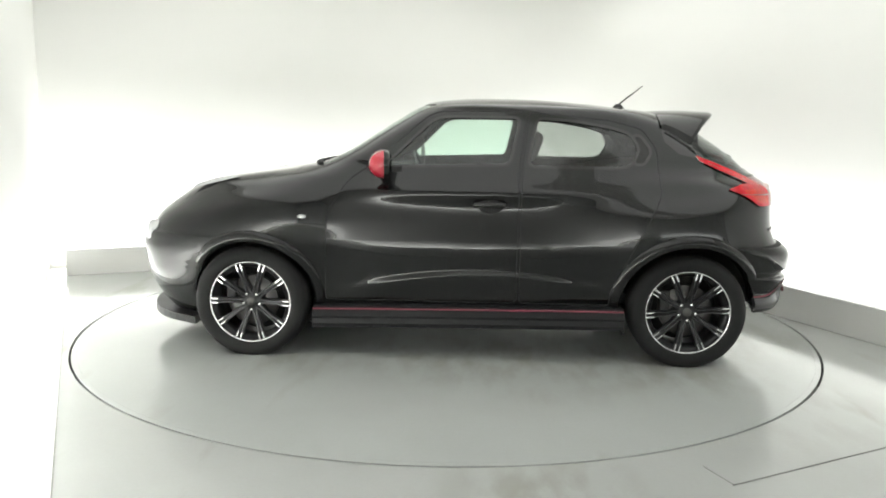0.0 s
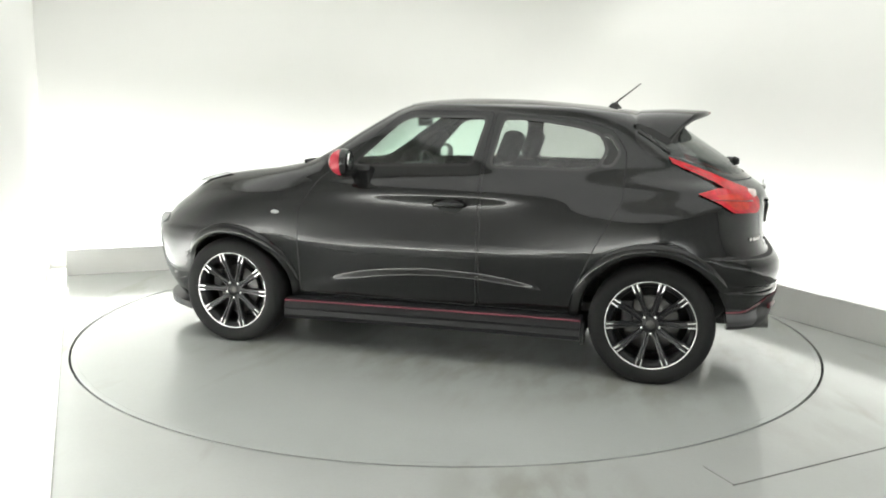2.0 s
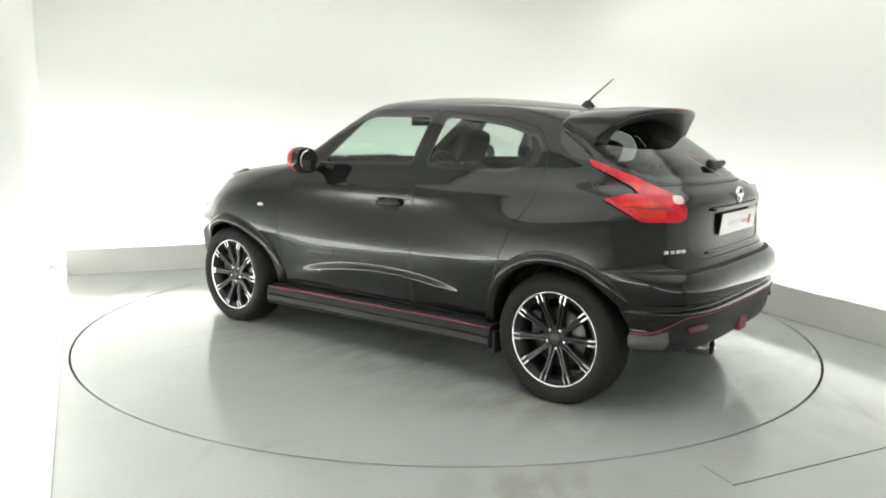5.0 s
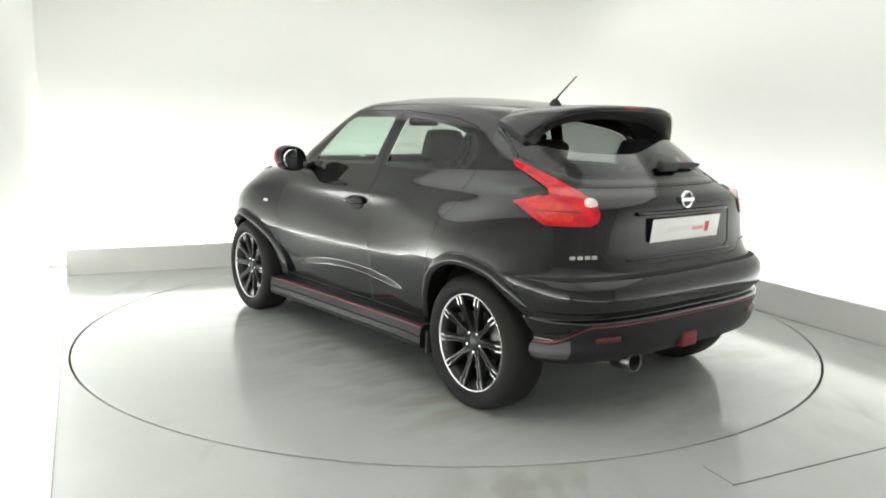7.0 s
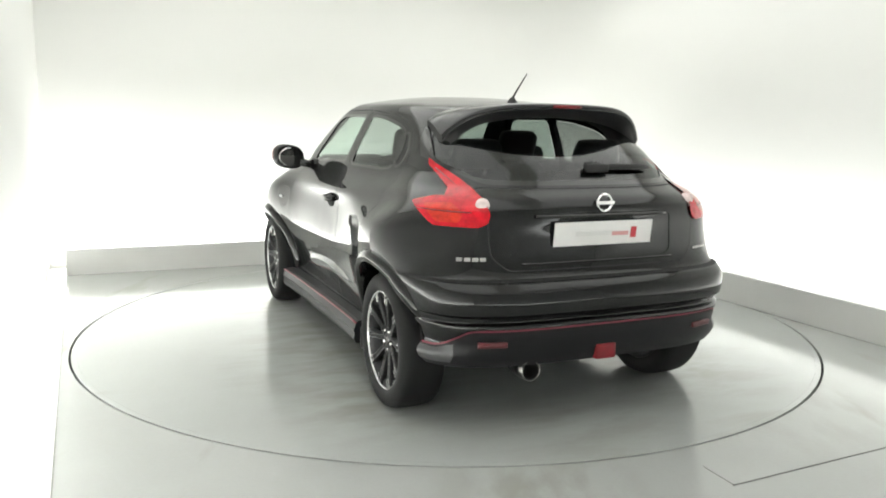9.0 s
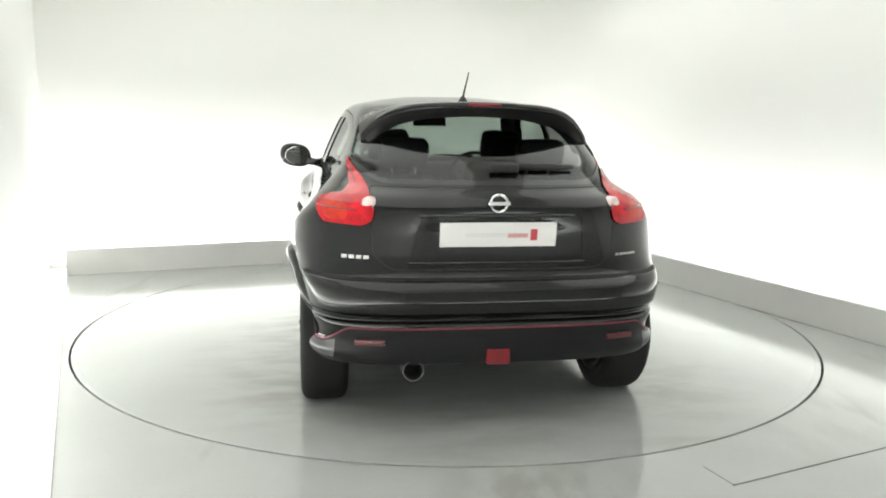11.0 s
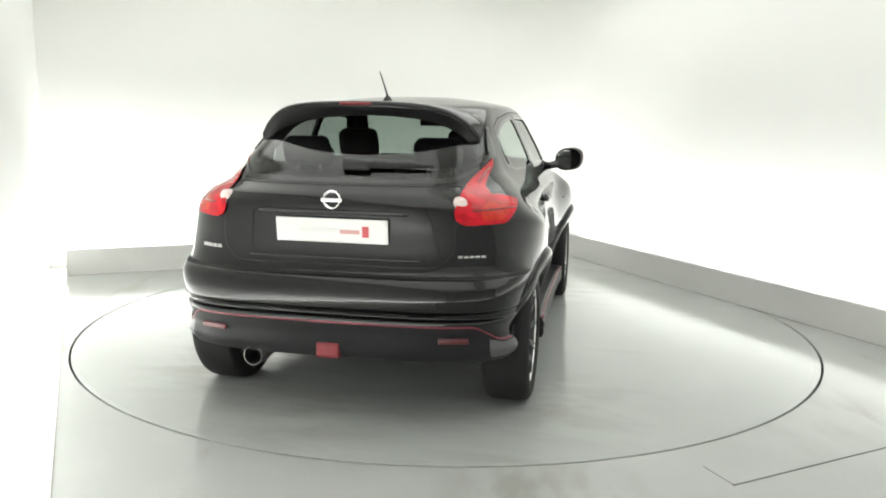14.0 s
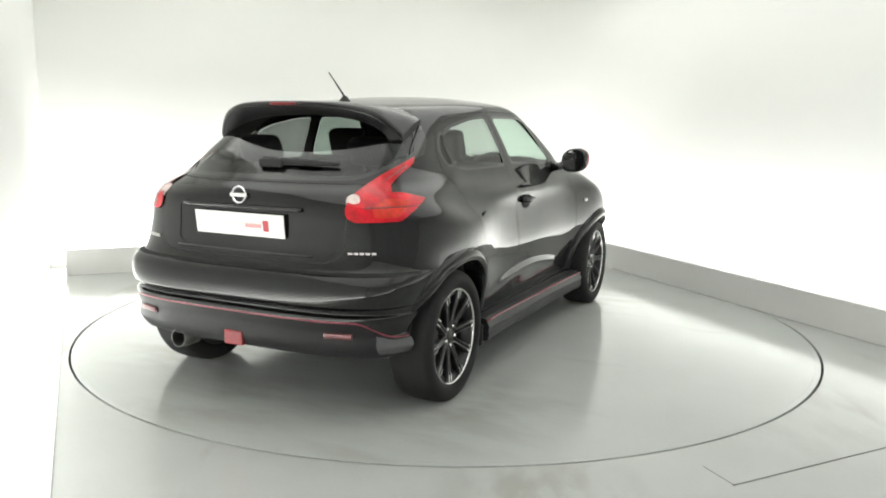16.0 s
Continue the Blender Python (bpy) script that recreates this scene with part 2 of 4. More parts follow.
def structure(name, bm, mat, label, category):
    return tagged(obj(name, bm, mat), label, category, kind="structure")


def build_floor():
    """Floor sheet with the round well of the turntable cut out of it."""
    bm = bmesh.new()
    n = 160
    inner, outer = [], []
    for k in range(n):
        d = Vector((math.cos(2 * math.pi * k / n), math.sin(2 * math.pi * k / n), 0))
        inner.append(bm.verts.new(d * R_TABLE))
        da, db = d.dot(E1), d.dot(E2)
        reach = [99.0]
        if da > 1e-6:
            reach.append(A_RIGHT / da)
        if db > 1e-6:
            reach.append(B_BACK / db)
        if db < -1e-6:
            reach.append(-2.60 / db)
        if da + 0.02336 * db < -1e-6:
            reach.append((-2.523 + B_BACK * 0.02336) / (da + 0.02336 * db))
        outer.append(bm.verts.new(d * max(R_TABLE + 0.004, min(reach))))
    for k in range(n):
        j = (k + 1) % n
        bm.faces.new((inner[k], outer[k], outer[j], inner[j]))
        lo1, lo2 = bm.verts.new(inner[k].co + Vector((0, 0, -0.05))), bm.verts.new(inner[j].co + Vector((0, 0, -0.05)))
        bm.faces.new((inner[k], inner[j], lo2, lo1))
    for a, b in ((A_RIGHT, B_BACK), (left(B_BACK), B_BACK), (left(-2.60), -2.60), (A_RIGHT, -2.60)):
        v = bm.verts.new(room(a, b))
        near = sorted(outer, key=lambda o: (o.co - v.co).length)[:2]
        bm.faces.new((v, near[0], near[1]))
    q = [bm.verts.new(room(a, b)) for a, b in ((left(-2.60), -2.60), (A_RIGHT, -2.60), (A_RIGHT, WALL_F), (left(WALL_F), WALL_F))]
    bm.faces.new(q)
    bmesh.ops.recalc_face_normals(bm, faces=bm.faces[:])
    if sum(f.normal.z * f.calc_area() for f in bm.faces) < 0:
        bmesh.ops.reverse_faces(bm, faces=bm.faces[:])
    structure("floor", bm, M_FLOOR, "glossy pale grey painted studio floor with faint dirt streaks", "floor")
    structure("turntable_well", slab([(3.0 * math.cos(2 * math.pi * k / 48), 3.0 * math.sin(2 * math.pi * k / 48)) for k in range(48)], -0.12, -0.05), M_JOINT, "dark bottom of the gap round the turntable", "floor")


def build_shell():
    structure("floor_edge", slab([room(a, b) for a, b in ((WALL_L, WALL_F), (left(WALL_F), WALL_F), (left(WALL_B), WALL_B), (WALL_L, WALL_B))], -0.06, -0.004), M_STRIP, "white gloss edge strip along the side wall", "floor")
    structure("kerb_back", slab([room(a, b) for a, b in ((left(B_BACK), B_BACK), (A_RIGHT + 0.06, B_BACK), (A_RIGHT + 0.06, B_BACK + 0.06), (left(B_BACK), B_BACK + 0.06))], -0.05, 0.228), M_KERB, "low pale grey kerb hiding lamps at the back wall", "kerb")
    structure("kerb_right", slab([room(a, b) for a, b in ((A_RIGHT, WALL_F), (A_RIGHT + 0.06, WALL_F), (A_RIGHT + 0.06, B_BACK - 0.002), (A_RIGHT, B_BACK - 0.002))], -0.05, 0.232), M_KERB, "low pale grey kerb hiding lamps at the side wall", "kerb")
    structure("trough_floor", slab([room(a, b) for a, b in ((A_RIGHT + 0.062, WALL_F), (WALL_R, WALL_F), (WALL_R, WALL_B), (A_LEFT, WALL_B), (A_LEFT, B_BACK + 0.062), (A_RIGHT + 0.062, B_BACK + 0.062))], -0.06, -0.002), M_WALL, "white trough between kerb and wall", "floor")
    # one continuous wall with rounded corners
    rad, path = 0.9, []
    path.extend([(WALL_L, WALL_F), (WALL_L, WALL_B - 0.16)])
    for k in range(7):
        t = k / 6 * math.pi / 2
        path.append((WALL_L + 0.06 - 0.06 * math.cos(t), WALL_B - 0.06 + 0.06 * math.sin(t)))
    path.extend([(WALL_L + 0.16, WALL_B), (WALL_R - rad - 0.10, WALL_B)])
    for k in range(25):
        t = math.pi / 2 - k / 24 * math.pi / 2
        path.append((WALL_R - rad + rad * math.cos(t), WALL_B - rad + rad * math.sin(t)))
    path.extend([(WALL_R, WALL_B - rad - 0.10), (WALL_R, WALL_F)])
    bm = bmesh.new()
    n = len(path)
    inn = [(bm.verts.new(room(a, b, -0.06)), bm.verts.new(room(a, b, TOP))) for a, b in path]
    for i in range(n - 1):
        f = bm.faces.new((inn[i][0], inn[i + 1][0], inn[i + 1][1], inn[i][1]))
        f.smooth = True
    ob = structure("wall_back", bm, M_WALL, "seamless white painted studio wall with rounded corners", "wall")
    sol = ob.modifiers.new("thickness", "SOLIDIFY")
    sol.thickness, sol.offset = 0.12, 1.0
    # unseen front wall, its grey chosen to darken what the car reflects
    structure("wall_front", slab([room(a, b) for a, b in ((WALL_L, WALL_F - 0.12), (WALL_R, WALL_F - 0.12), (WALL_R, WALL_F - 0.002), (WALL_L, WALL_F - 0.002))], -0.06, TOP), M_FRONT_WALL, "unseen grey wall across the entrance, toned for the car's reflections", "wall")
    structure("ceiling", slab([room(a, b) for a, b in ((WALL_L - 0.12, WALL_F - 0.12), (WALL_R + 0.12, WALL_F - 0.12), (WALL_R + 0.12, WALL_B + 0.12), (WALL_L - 0.12, WALL_B + 0.12))], TOP + 0.002, TOP + 0.12), M_WALL, "plain white studio ceiling", "ceiling")
    # floor joints near the entrance
    for name, p, q, w in (("floor_joint", (1.12, -2.538), (2.52, -1.86), 0.007), ("floor_joint", (1.125, -2.53), (1.06, -2.37), 0.002)):
        p, q = Vector(p), Vector(q)
        s = Vector((-(q - p).y, (q - p).x)).normalized() * w / 2
        structure(name, slab([p - s, q - s, q + s, p + s], -0.01, 0.0015), M_SEAM, "thin dark joint in the grey floor", "floor")
    # dusty lines where the kerbs stand on the floor, and along the floor's edge
    for p, q, w in ((room(left(B_BACK) + 0.01, B_BACK - 0.006), room(A_RIGHT - 0.02, B_BACK - 0.006), 0.006), (room(A_RIGHT - 0.006, WALL_F + 0.02), room(A_RIGHT - 0.006, B_BACK - 0.02), 0.006), (room(left(WALL_F) + 0.004, WALL_F + 0.02), room(left(B_BACK) + 0.004, B_BACK - 0.02), 0.006)):
        s = Vector((-(q - p).y, (q - p).x, 0)).normalized() * w / 2
        structure("floor_joint", slab([p - s, q - s, q + s, p + s], -0.01, 0.0015), M_GRIME, "thin grey dusty joint at the floor's edge", "floor")
    p, q = room(-2.64, -0.6), room(-2.742, 2.4)
    s = E1 * 0.0025
    structure("edge_joint", slab([p - s, q - s, q + s, p + s], -0.02, -0.002), M_SEAM, "thin joint in the white edge strip", "floor")


build_floor()
build_shell()

turntable = new("turntable")
tagged(turntable, "round grey painted turntable let into the studio floor", "turntable")
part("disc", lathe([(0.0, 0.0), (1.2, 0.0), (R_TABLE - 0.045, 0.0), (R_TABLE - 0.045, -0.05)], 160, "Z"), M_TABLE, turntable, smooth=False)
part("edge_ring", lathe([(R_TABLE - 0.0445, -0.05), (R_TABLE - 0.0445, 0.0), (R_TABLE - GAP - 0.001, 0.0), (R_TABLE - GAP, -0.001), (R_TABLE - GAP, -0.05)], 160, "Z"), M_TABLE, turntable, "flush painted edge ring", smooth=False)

from mathutils.bvhtree import BVHTree

# ---- the car: x forward, y to its left, origin on the ground between the axles ----
car = new("car")
tagged(car, "glossy black compact crossover with red mirrors, on the turntable", "car")
AXLE, TRACK_F, TRACK_R, R_TYRE = 1.265, 0.788, 0.752, 0.332
R_ARCH = {1: 0.362, -1: 0.385}


def spline(rows, per):
    """Rows of numbers, drawn out smoothly to per steps between rows."""
    a = np.array(rows, float)
    d = np.diff(a, axis=0)
    t = np.zeros_like(a)
    t[1:-1] = np.where(d[:-1] * d[1:] > 0, 2 * d[:-1] * d[1:] / np.where(np.abs(d[:-1] + d[1:]) < 1e-9, 1, d[:-1] + d[1:]), 0)
    t[0], t[-1] = d[0], d[-1]
    out = []
    for i in range(len(d)):
        for k in range(per):
            s = k / per
            h = (2 * s ** 3 - 3 * s ** 2 + 1, s ** 3 - 2 * s ** 2 + s, -2 * s ** 3 + 3 * s ** 2, s ** 3 - s ** 2)
            out.append(h[0] * a[i] + h[1] * t[i] + h[2] * a[i + 1] + h[3] * t[i + 1])
    out.append(a[-1])
    return np.array(out)


# height, front, rear, half width, front sweep, rear sweep, front squareness, rear squareness
LOWER = [
    (0.215, 1.97, -1.75, 0.772, 0.75, 0.50, 2.9, 3.8),
    (0.280, 2.03, -1.84, 0.776, 0.75, 0.50, 2.9, 3.8),
    (0.360, 2.08, -1.895, 0.783, 0.75, 0.50, 2.9, 3.8),
    (0.450, 2.115, -1.912, 0.793, 0.78, 0.50, 2.9, 3.8),
    (0.500, 2.125, -1.926, 0.8, 0.80, 0.48, 2.9, 3.8),
    (0.514, 2.126, -1.924, 0.802, 0.80, 0.48, 2.9, 3.8),
    (0.526, 2.127, -1.902, 0.8035, 0.80, 0.48, 2.9, 3.8),
    (0.550, 2.13, -1.910, 0.807, 0.80, 0.48, 2.9, 3.8),
    (0.566, 2.132, -1.938, 0.809, 0.80, 0.48, 2.9, 3.8),
    (0.610, 2.135, -1.942, 0.815, 0.80, 0.48, 2.9, 3.8),
    (0.660, 2.13, -1.930, 0.82, 0.80, 0.48, 2.8, 3.8),
    (0.692, 2.12, -1.905, 0.8205, 0.82, 0.48, 2.8, 3.6),
    (0.712, 2.10, -1.862, 0.820, 0.84, 0.54, 2.7, 3.6),
    (0.800, 2.03, -1.840, 0.818, 0.86, 0.58, 2.6, 3.4),
    (0.880, 1.925, -1.838, 0.811, 0.88, 0.60, 2.55, 3.3),
]
UPPER = [
    (0.950, 1.82, -1.842, 0.804, 0.88, 0.60, 2.55, 3.1),
    (1.000, 1.69, -1.845, 0.790, 0.86, 0.60, 2.7, 2.9),
    (1.040, 1.46, -1.826, 0.772, 0.76, 0.60, 2.7, 2.7),
    (1.085, 1.15, -1.765, 0.752, 0.60, 0.60, 2.8, 2.5),
    (1.125, 0.965, -1.715, 0.738, 0.48, 0.54, 3.0, 2.5),
    (1.200, 0.785, -1.625, 0.710, 0.34, 0.48, 3.2, 2.7),
    (1.300, 0.625, -1.495, 0.668, 0.32, 0.45, 3.2, 2.8),
    (1.400, 0.470, -1.365, 0.622, 0.32, 0.43, 3.0, 2.7),
    (1.455, 0.385, -1.285, 0.585, 0.34, 0.46, 2.9, 2.3),
    (1.485, 0.325, -1.150, 0.545, 0.38, 0.45, 2.8, 2.3),
    (1.507, 0.265, -0.960, 0.450, 0.40, 0.50, 2.6, 2.2),
    (1.524, 0.150, -0.740, 0.345, 0.36, 0.45, 2.4, 2.1),
    (1.536, 0.020, -0.520, 0.220, 0.24, 0.26, 2.2, 2.0),
    (1.540, -0.120, -0.320, 0.060, 0.08, 0.08, 2.0, 2.0),
]
N_ARC, N_SIDE = 36, 58


def hump(v, mid, below, above, power=2):
    """A bell with its own width on either side."""
    return math.exp(-(abs(v - mid) / (below if v < mid else above)) ** power)


def ease(v, a, b):
    t = min(1.0, max(0.0, (v - a) / (b - a)))
    return t * t * (3 - 2 * t)


def bulge(x, z):
    """How far the flanks swell out over the wheels and along the doors."""
    # round haunches with a tight shoulder on top, that run out into the doors
    crest_r = 0.900 + 0.07 * ease(-x, 1.10, 1.70)
    rear = 0.092 * hump(x, -1.24, 0.38, 0.50, 2.0) * hump(z, crest_r - 0.06, 0.42, 0.110, 2.6)
    crest_f = 0.90 + 0.05 * ease(-x, -1.60, -1.00)
    front = 0.106 * hump(x, 1.24, 0.40, 0.42, 2.2) * hump(z, crest_f - 0.07, 0.36, 0.115, 2.6)
    waist = -0.019 * math.exp(-((x + 0.10) / 0.60) ** 2) * hump(z, 0.84, 0.12, 0.13)
    shoulder = 0.016 * math.exp(-((x + 0.05) / 0.75) ** 4) * hump(z, 0.985, 0.05, 0.045)
    ridge_z = 0.50 - 0.165 * (x + 0.1) ** 2
    ridge = 0.015 * math.exp(-((x + 0.02) / 0.62) ** 6) * (math.exp(-((z - ridge_z) / 0.065) ** 2) if z < ridge_z else math.exp(-((z - ridge_z) / 0.020) ** 2))
    winglet = 0.045 * ease(-x, 1.52, 1.66) * hump(z, 0.375, 0.05, 0.030)
    return rear + front + waist + shoulder + ridge + winglet


def warp(p):
    """The roof falls and narrows towards the tail, and the wings stand up above the bonnet."""
    x, y, z = p
    fall = 0.007 * ease(-x, -0.3, 0.3) + 0.020 * ease(-x, 0.2, 1.2)
    z2 = z - fall * ease(z, 1.15, 1.45)
    z2 += 0.018 * hump(x, 1.52, 0.46, 0.24) * hump(abs(y), 0.60, 0.17, 0.16) * ease(z, 0.80, 0.95)
    # the cabin narrows in plan towards the tail
    return Vector((x, y * (1 - 0.10 * ease(-x, 0.20, 1.45) * ease(z, 1.03, 1.16)), z2))


def waterline(row, half):
    z, f, r, w, af, ar, nf, nr = row
    pts = []
    for k in range(N_ARC):
        a = math.pi / 2 * k / N_ARC
        pts.append((f - af + af * math.cos(a) ** (2 / nf), w * math.sin(a) ** (2 / nf)))
    for k in range(N_SIDE + 1):
        pts.append((f - af + (r + ar - f + af) * k / N_SIDE, w))
    for k in range(1, N_ARC + 1):
        a = math.pi / 2 * (1 - k / N_ARC)
        pts.append((r + ar - ar * math.cos(a) ** (2 / nr), w * math.sin(a) ** (2 / nr)))
    # the middle line is left exact; the flanks swell
    return [warp((x, half * (y + bulge(x, z) * (y / w) ** 3), z)) for x, y in pts]


def shell():
    bm = bmesh.new()
    levels = spline(LOWER + UPPER, 6)
    for half in (1, -1):
        grid = [[bm.verts.new(p) for p in waterline(row, half)] for row in levels]
        for a, b in zip(grid, grid[1:]):
            for i in range(len(a) - 1):
                f = bm.faces.new((a[i], a[i + 1], b[i + 1], b[i]) if half < 0 else (a[i + 1], a[i], b[i], b[i + 1]))
        top = grid[-1]
        bm.faces.new(top if half < 0 else top[::-1])
    bmesh.ops.remove_doubles(bm, verts=bm.verts[:], dist=0.0008)
    bmesh.ops.recalc_face_normals(bm, faces=bm.faces[:])
    return bm


def inside(p, line):
    hit, n = False, len(line)
    for i in range(n):
        (x1, y1), (x2, y2) = line[i], line[(i + 1) % n]
        if (y1 > p[1]) != (y2 > p[1]) and p[0] < (x2 - x1) * (p[1] - y1) / (y2 - y1) + x1:
            hit = not hit
    return hit


def carve(bm, outline, axes, where):
    """Cuts an outline into the skin along a projection, and returns the faces inside. axes: the two 3D directions in which the outline
    is drawn; where: which faces take part."""
    u, v = Vector(axes[0]), Vector(axes[1])
    n = len(outline)
    lo = [min(p[k] for p in outline) - 0.08 for k in (0, 1)]
    hi = [max(p[k] for p in outline) + 0.08 for k in (0, 1)]
    def span(f):
        us, vs = [x.co.dot(u) for x in f.verts], [x.co.dot(v) for x in f.verts]
        return min(us), max(us), min(vs), max(vs)

    pool = {}
    for f in bm.faces:
        c = f.calc_center_median()
        if lo[0] < c.dot(u) < hi[0] and lo[1] < c.dot(v) < hi[1] and where(c, f.normal):
            pool[f] = span(f)
    for i in range(n):
        p, q = outline[i], outline[(i + 1) % n]
        no = (u * (p[1] - q[1]) + v * (q[0] - p[0])).normalized()
        co = u * p[0] + v * p[1]
        u0, u1, v0, v1 = min(p[0], q[0]) - 1e-4, max(p[0], q[0]) + 1e-4, min(p[1], q[1]) - 1e-4, max(p[1], q[1]) + 1e-4
        faces = [f for f, b in pool.items() if b[1] > u0 and b[0] < u1 and b[3] > v0 and b[2] < v1]
        if not faces:
            continue
        for f in faces:
            del pool[f]
        geom = list({e for f in faces for e in f.edges}) + list({x for f in faces for x in f.verts}) + faces
        out = bmesh.ops.bisect_plane(bm, geom=geom, dist=1e-5, plane_co=co, plane_no=no)
        for g in out["geom"]:
            if isinstance(g, bmesh.types.BMFace):
                pool[g] = span(g)
        for f in faces:
            if f.is_valid and f not in pool:
                pool[f] = span(f)
    got = []
    for f in pool:
        c = f.calc_center_median()
        if inside((c.dot(u), c.dot(v)), outline):
            got.append(f)
    return got


def shrink(outline, d):
    """The outline moved inwards by d."""
    n = len(outline)
    area2 = sum(outline[i][0] * outline[(i + 1) % n][1] - outline[(i + 1) % n][0] * outline[i][1] for i in range(n))
    s = 1 if area2 > 0 else -1
    out = []
    for i in range(n):
        a, b, c = (Vector(outline[(i + k) % n]) for k in (-1, 0, 1))
        n1 = Vector((-(b - a).y, (b - a).x)).normalized() * s
        n2 = Vector((-(c - b).y, (c - b).x)).normalized() * s
        m = (n1 + n2).normalized()
        out.append(tuple(b + m * d / max(0.4, m.dot(n1))))
    return out


def rounded(outline, r, seg=4):
    """Corners of an outline rounded off."""
    out, n = [], len(outline)
    for i in range(n):
        a, b, c = (Vector(outline[(i + k) % n]) for k in (-1, 0, 1))
        d = min(r, (a - b).length * 0.45, (c - b).length * 0.45)
        p, q = b + (a - b).normalized() * d, b + (c - b).normalized() * d
        for k in range(seg + 1):
            t = k / seg
            out.append(tuple(p * (1 - t) ** 2 + b * 2 * t * (1 - t) + q * t * t))
    return out


X, Y, Z = (1, 0, 0), (0, 1, 0), (0, 0, 1)
LEFT = lambda c, n: c.y > 0.25
RIGHT = lambda c, n: c.y < -0.25
skin = shell()
bare = BVHTree.FromBMesh(skin)


def on_side(x, z, half=1):
    return bare.ray_cast(Vector((x, half * 1.5, z)), Vector((0, -half, 0)))[0]


def on_rear(y, z):
    return bare.ray_cast(Vector((-3, y, z)), Vector((1, 0, 0)))[0]


def on_top(x, y):
    return bare.ray_cast(Vector((x, y, 3)), Vector((0, 0, -1)))[0]


slots = {}


def claim(name, faces):
    """Marks faces of the skin as belonging to a named panel."""
    slots.setdefault(name, len(slots) + 1)
    for f in faces:
        f.material_index = slots[name]


# outlines in the side view (x, z)
DOOR_F = [(0.845, 0.330), (0.83, 0.62), (0.815, 0.86), (0.70, 1.045), (0.585, 1.125), (0.255, 1.415), (0.175, 1.446), (-0.330, 1.446), (-0.290, 1.12), (-0.285, 0.335)]
DOOR_R = [(-0.300, 0.335), (-0.302, 1.12), (-0.342, 1.446), (-0.80, 1.405), (-1.000, 1.355), (-1.085, 1.235), (-1.090, 0.98), (-0.955, 0.72), (-0.865, 0.50), (-0.855, 0.34)]
GLASS_F = [(0.485, 1.128), (0.225, 1.380), (0.155, 1.404), (-0.282, 1.404), (-0.225, 1.150)]
GLASS_R = [(-0.345, 1.142), (-0.395, 1.402), (-0.60, 1.388), (-0.82, 1.352), (-0.930, 1.318), (-0.972, 1.240), (-0.930, 1.152), (-0.84, 1.138)]
QUARTER = [(-0.952, 1.158), (-0.992, 1.240), (-0.952, 1.312), (-0.985, 1.308), (-1.046, 1.228), (-1.005, 1.160)]


def side_panels():
    for side, where in (("l", LEFT), ("r", RIGHT)):
        for wheel in (1, -1):
            ring = [(wheel * AXLE + R_ARCH[wheel] * math.cos(2 * math.pi * k / 44), 0.325 + R_ARCH[wheel] * math.sin(2 * math.pi * k / 44)) for k in range(44)]
            bmesh.ops.delete(skin, geom=carve(skin, ring, (X, Z), where), context="FACES")
        for name, line in (("front_door", DOOR_F), ("rear_door", DOOR_R)):
            line = rounded(line, 0.03, 3)
            claim("seal", carve(skin, line, (X, Z), where))
            claim(name + "_" + side, carve(skin, shrink(line, 0.0045), (X, Z), where))
        for name, line in (("glass_f", GLASS_F), ("glass_r", GLASS_R), ("glass_q", QUARTER)):
            line = rounded(line, 0.035, 3)
            claim("frame_" + side, carve(skin, shrink(line, -0.016), (X, Z), where))
            claim(name + "_" + side, carve(skin, line, (X, Z), where))


FRONTW = lambda c, n: c.x > 0.1 and n.x > 0.15
REARW = lambda c, n: c.x < -1.05 and n.x < -0.1


def end_panels():
    screen = rounded([(0.645, 1.120), (-0.645, 1.120), (-0.49, 1.488), (0.49, 1.488)], 0.06, 4)
    claim("screen_band", carve(skin, shrink(screen, -0.012), (Y, Z), FRONTW))
    claim("windscreen", carve(skin, screen, (Y, Z), FRONTW))
    # tailgate, its glass and the number plate recess, in the rear view (y, z)
    low = rounded([(0.47, 0.738), (-0.47, 0.738), (-0.545, 0.80), (-0.555, 1.09), (0.555, 1.09), (0.545, 0.80)], 0.03, 3)
    claim("seal", carve(skin, low, (Y, Z), REARW))
    claim("tailgate", carve(skin, shrink(low, 0.0045), (Y, Z), REARW))
    claim("recess", carve(skin, rounded([(0.345, 0.775), (-0.345, 0.775), (-0.395, 0.80), (-0.385, 0.972), (0.385, 0.972), (0.395, 0.80)], 0.02, 3), (Y, Z), REARW))
    win = rounded([(0.50, 1.120), (-0.50, 1.120), (-0.630, 1.205), (-0.560, 1.34), (-0.43, 1.43), (0.43, 1.43), (0.560, 1.34), (0.630, 1.205)], 0.04, 3)
    claim("gate_band", carve(skin, shrink(win, -0.02), (Y, Z), REARW))
    claim("rear_window", carve(skin, win, (Y, Z), REARW))


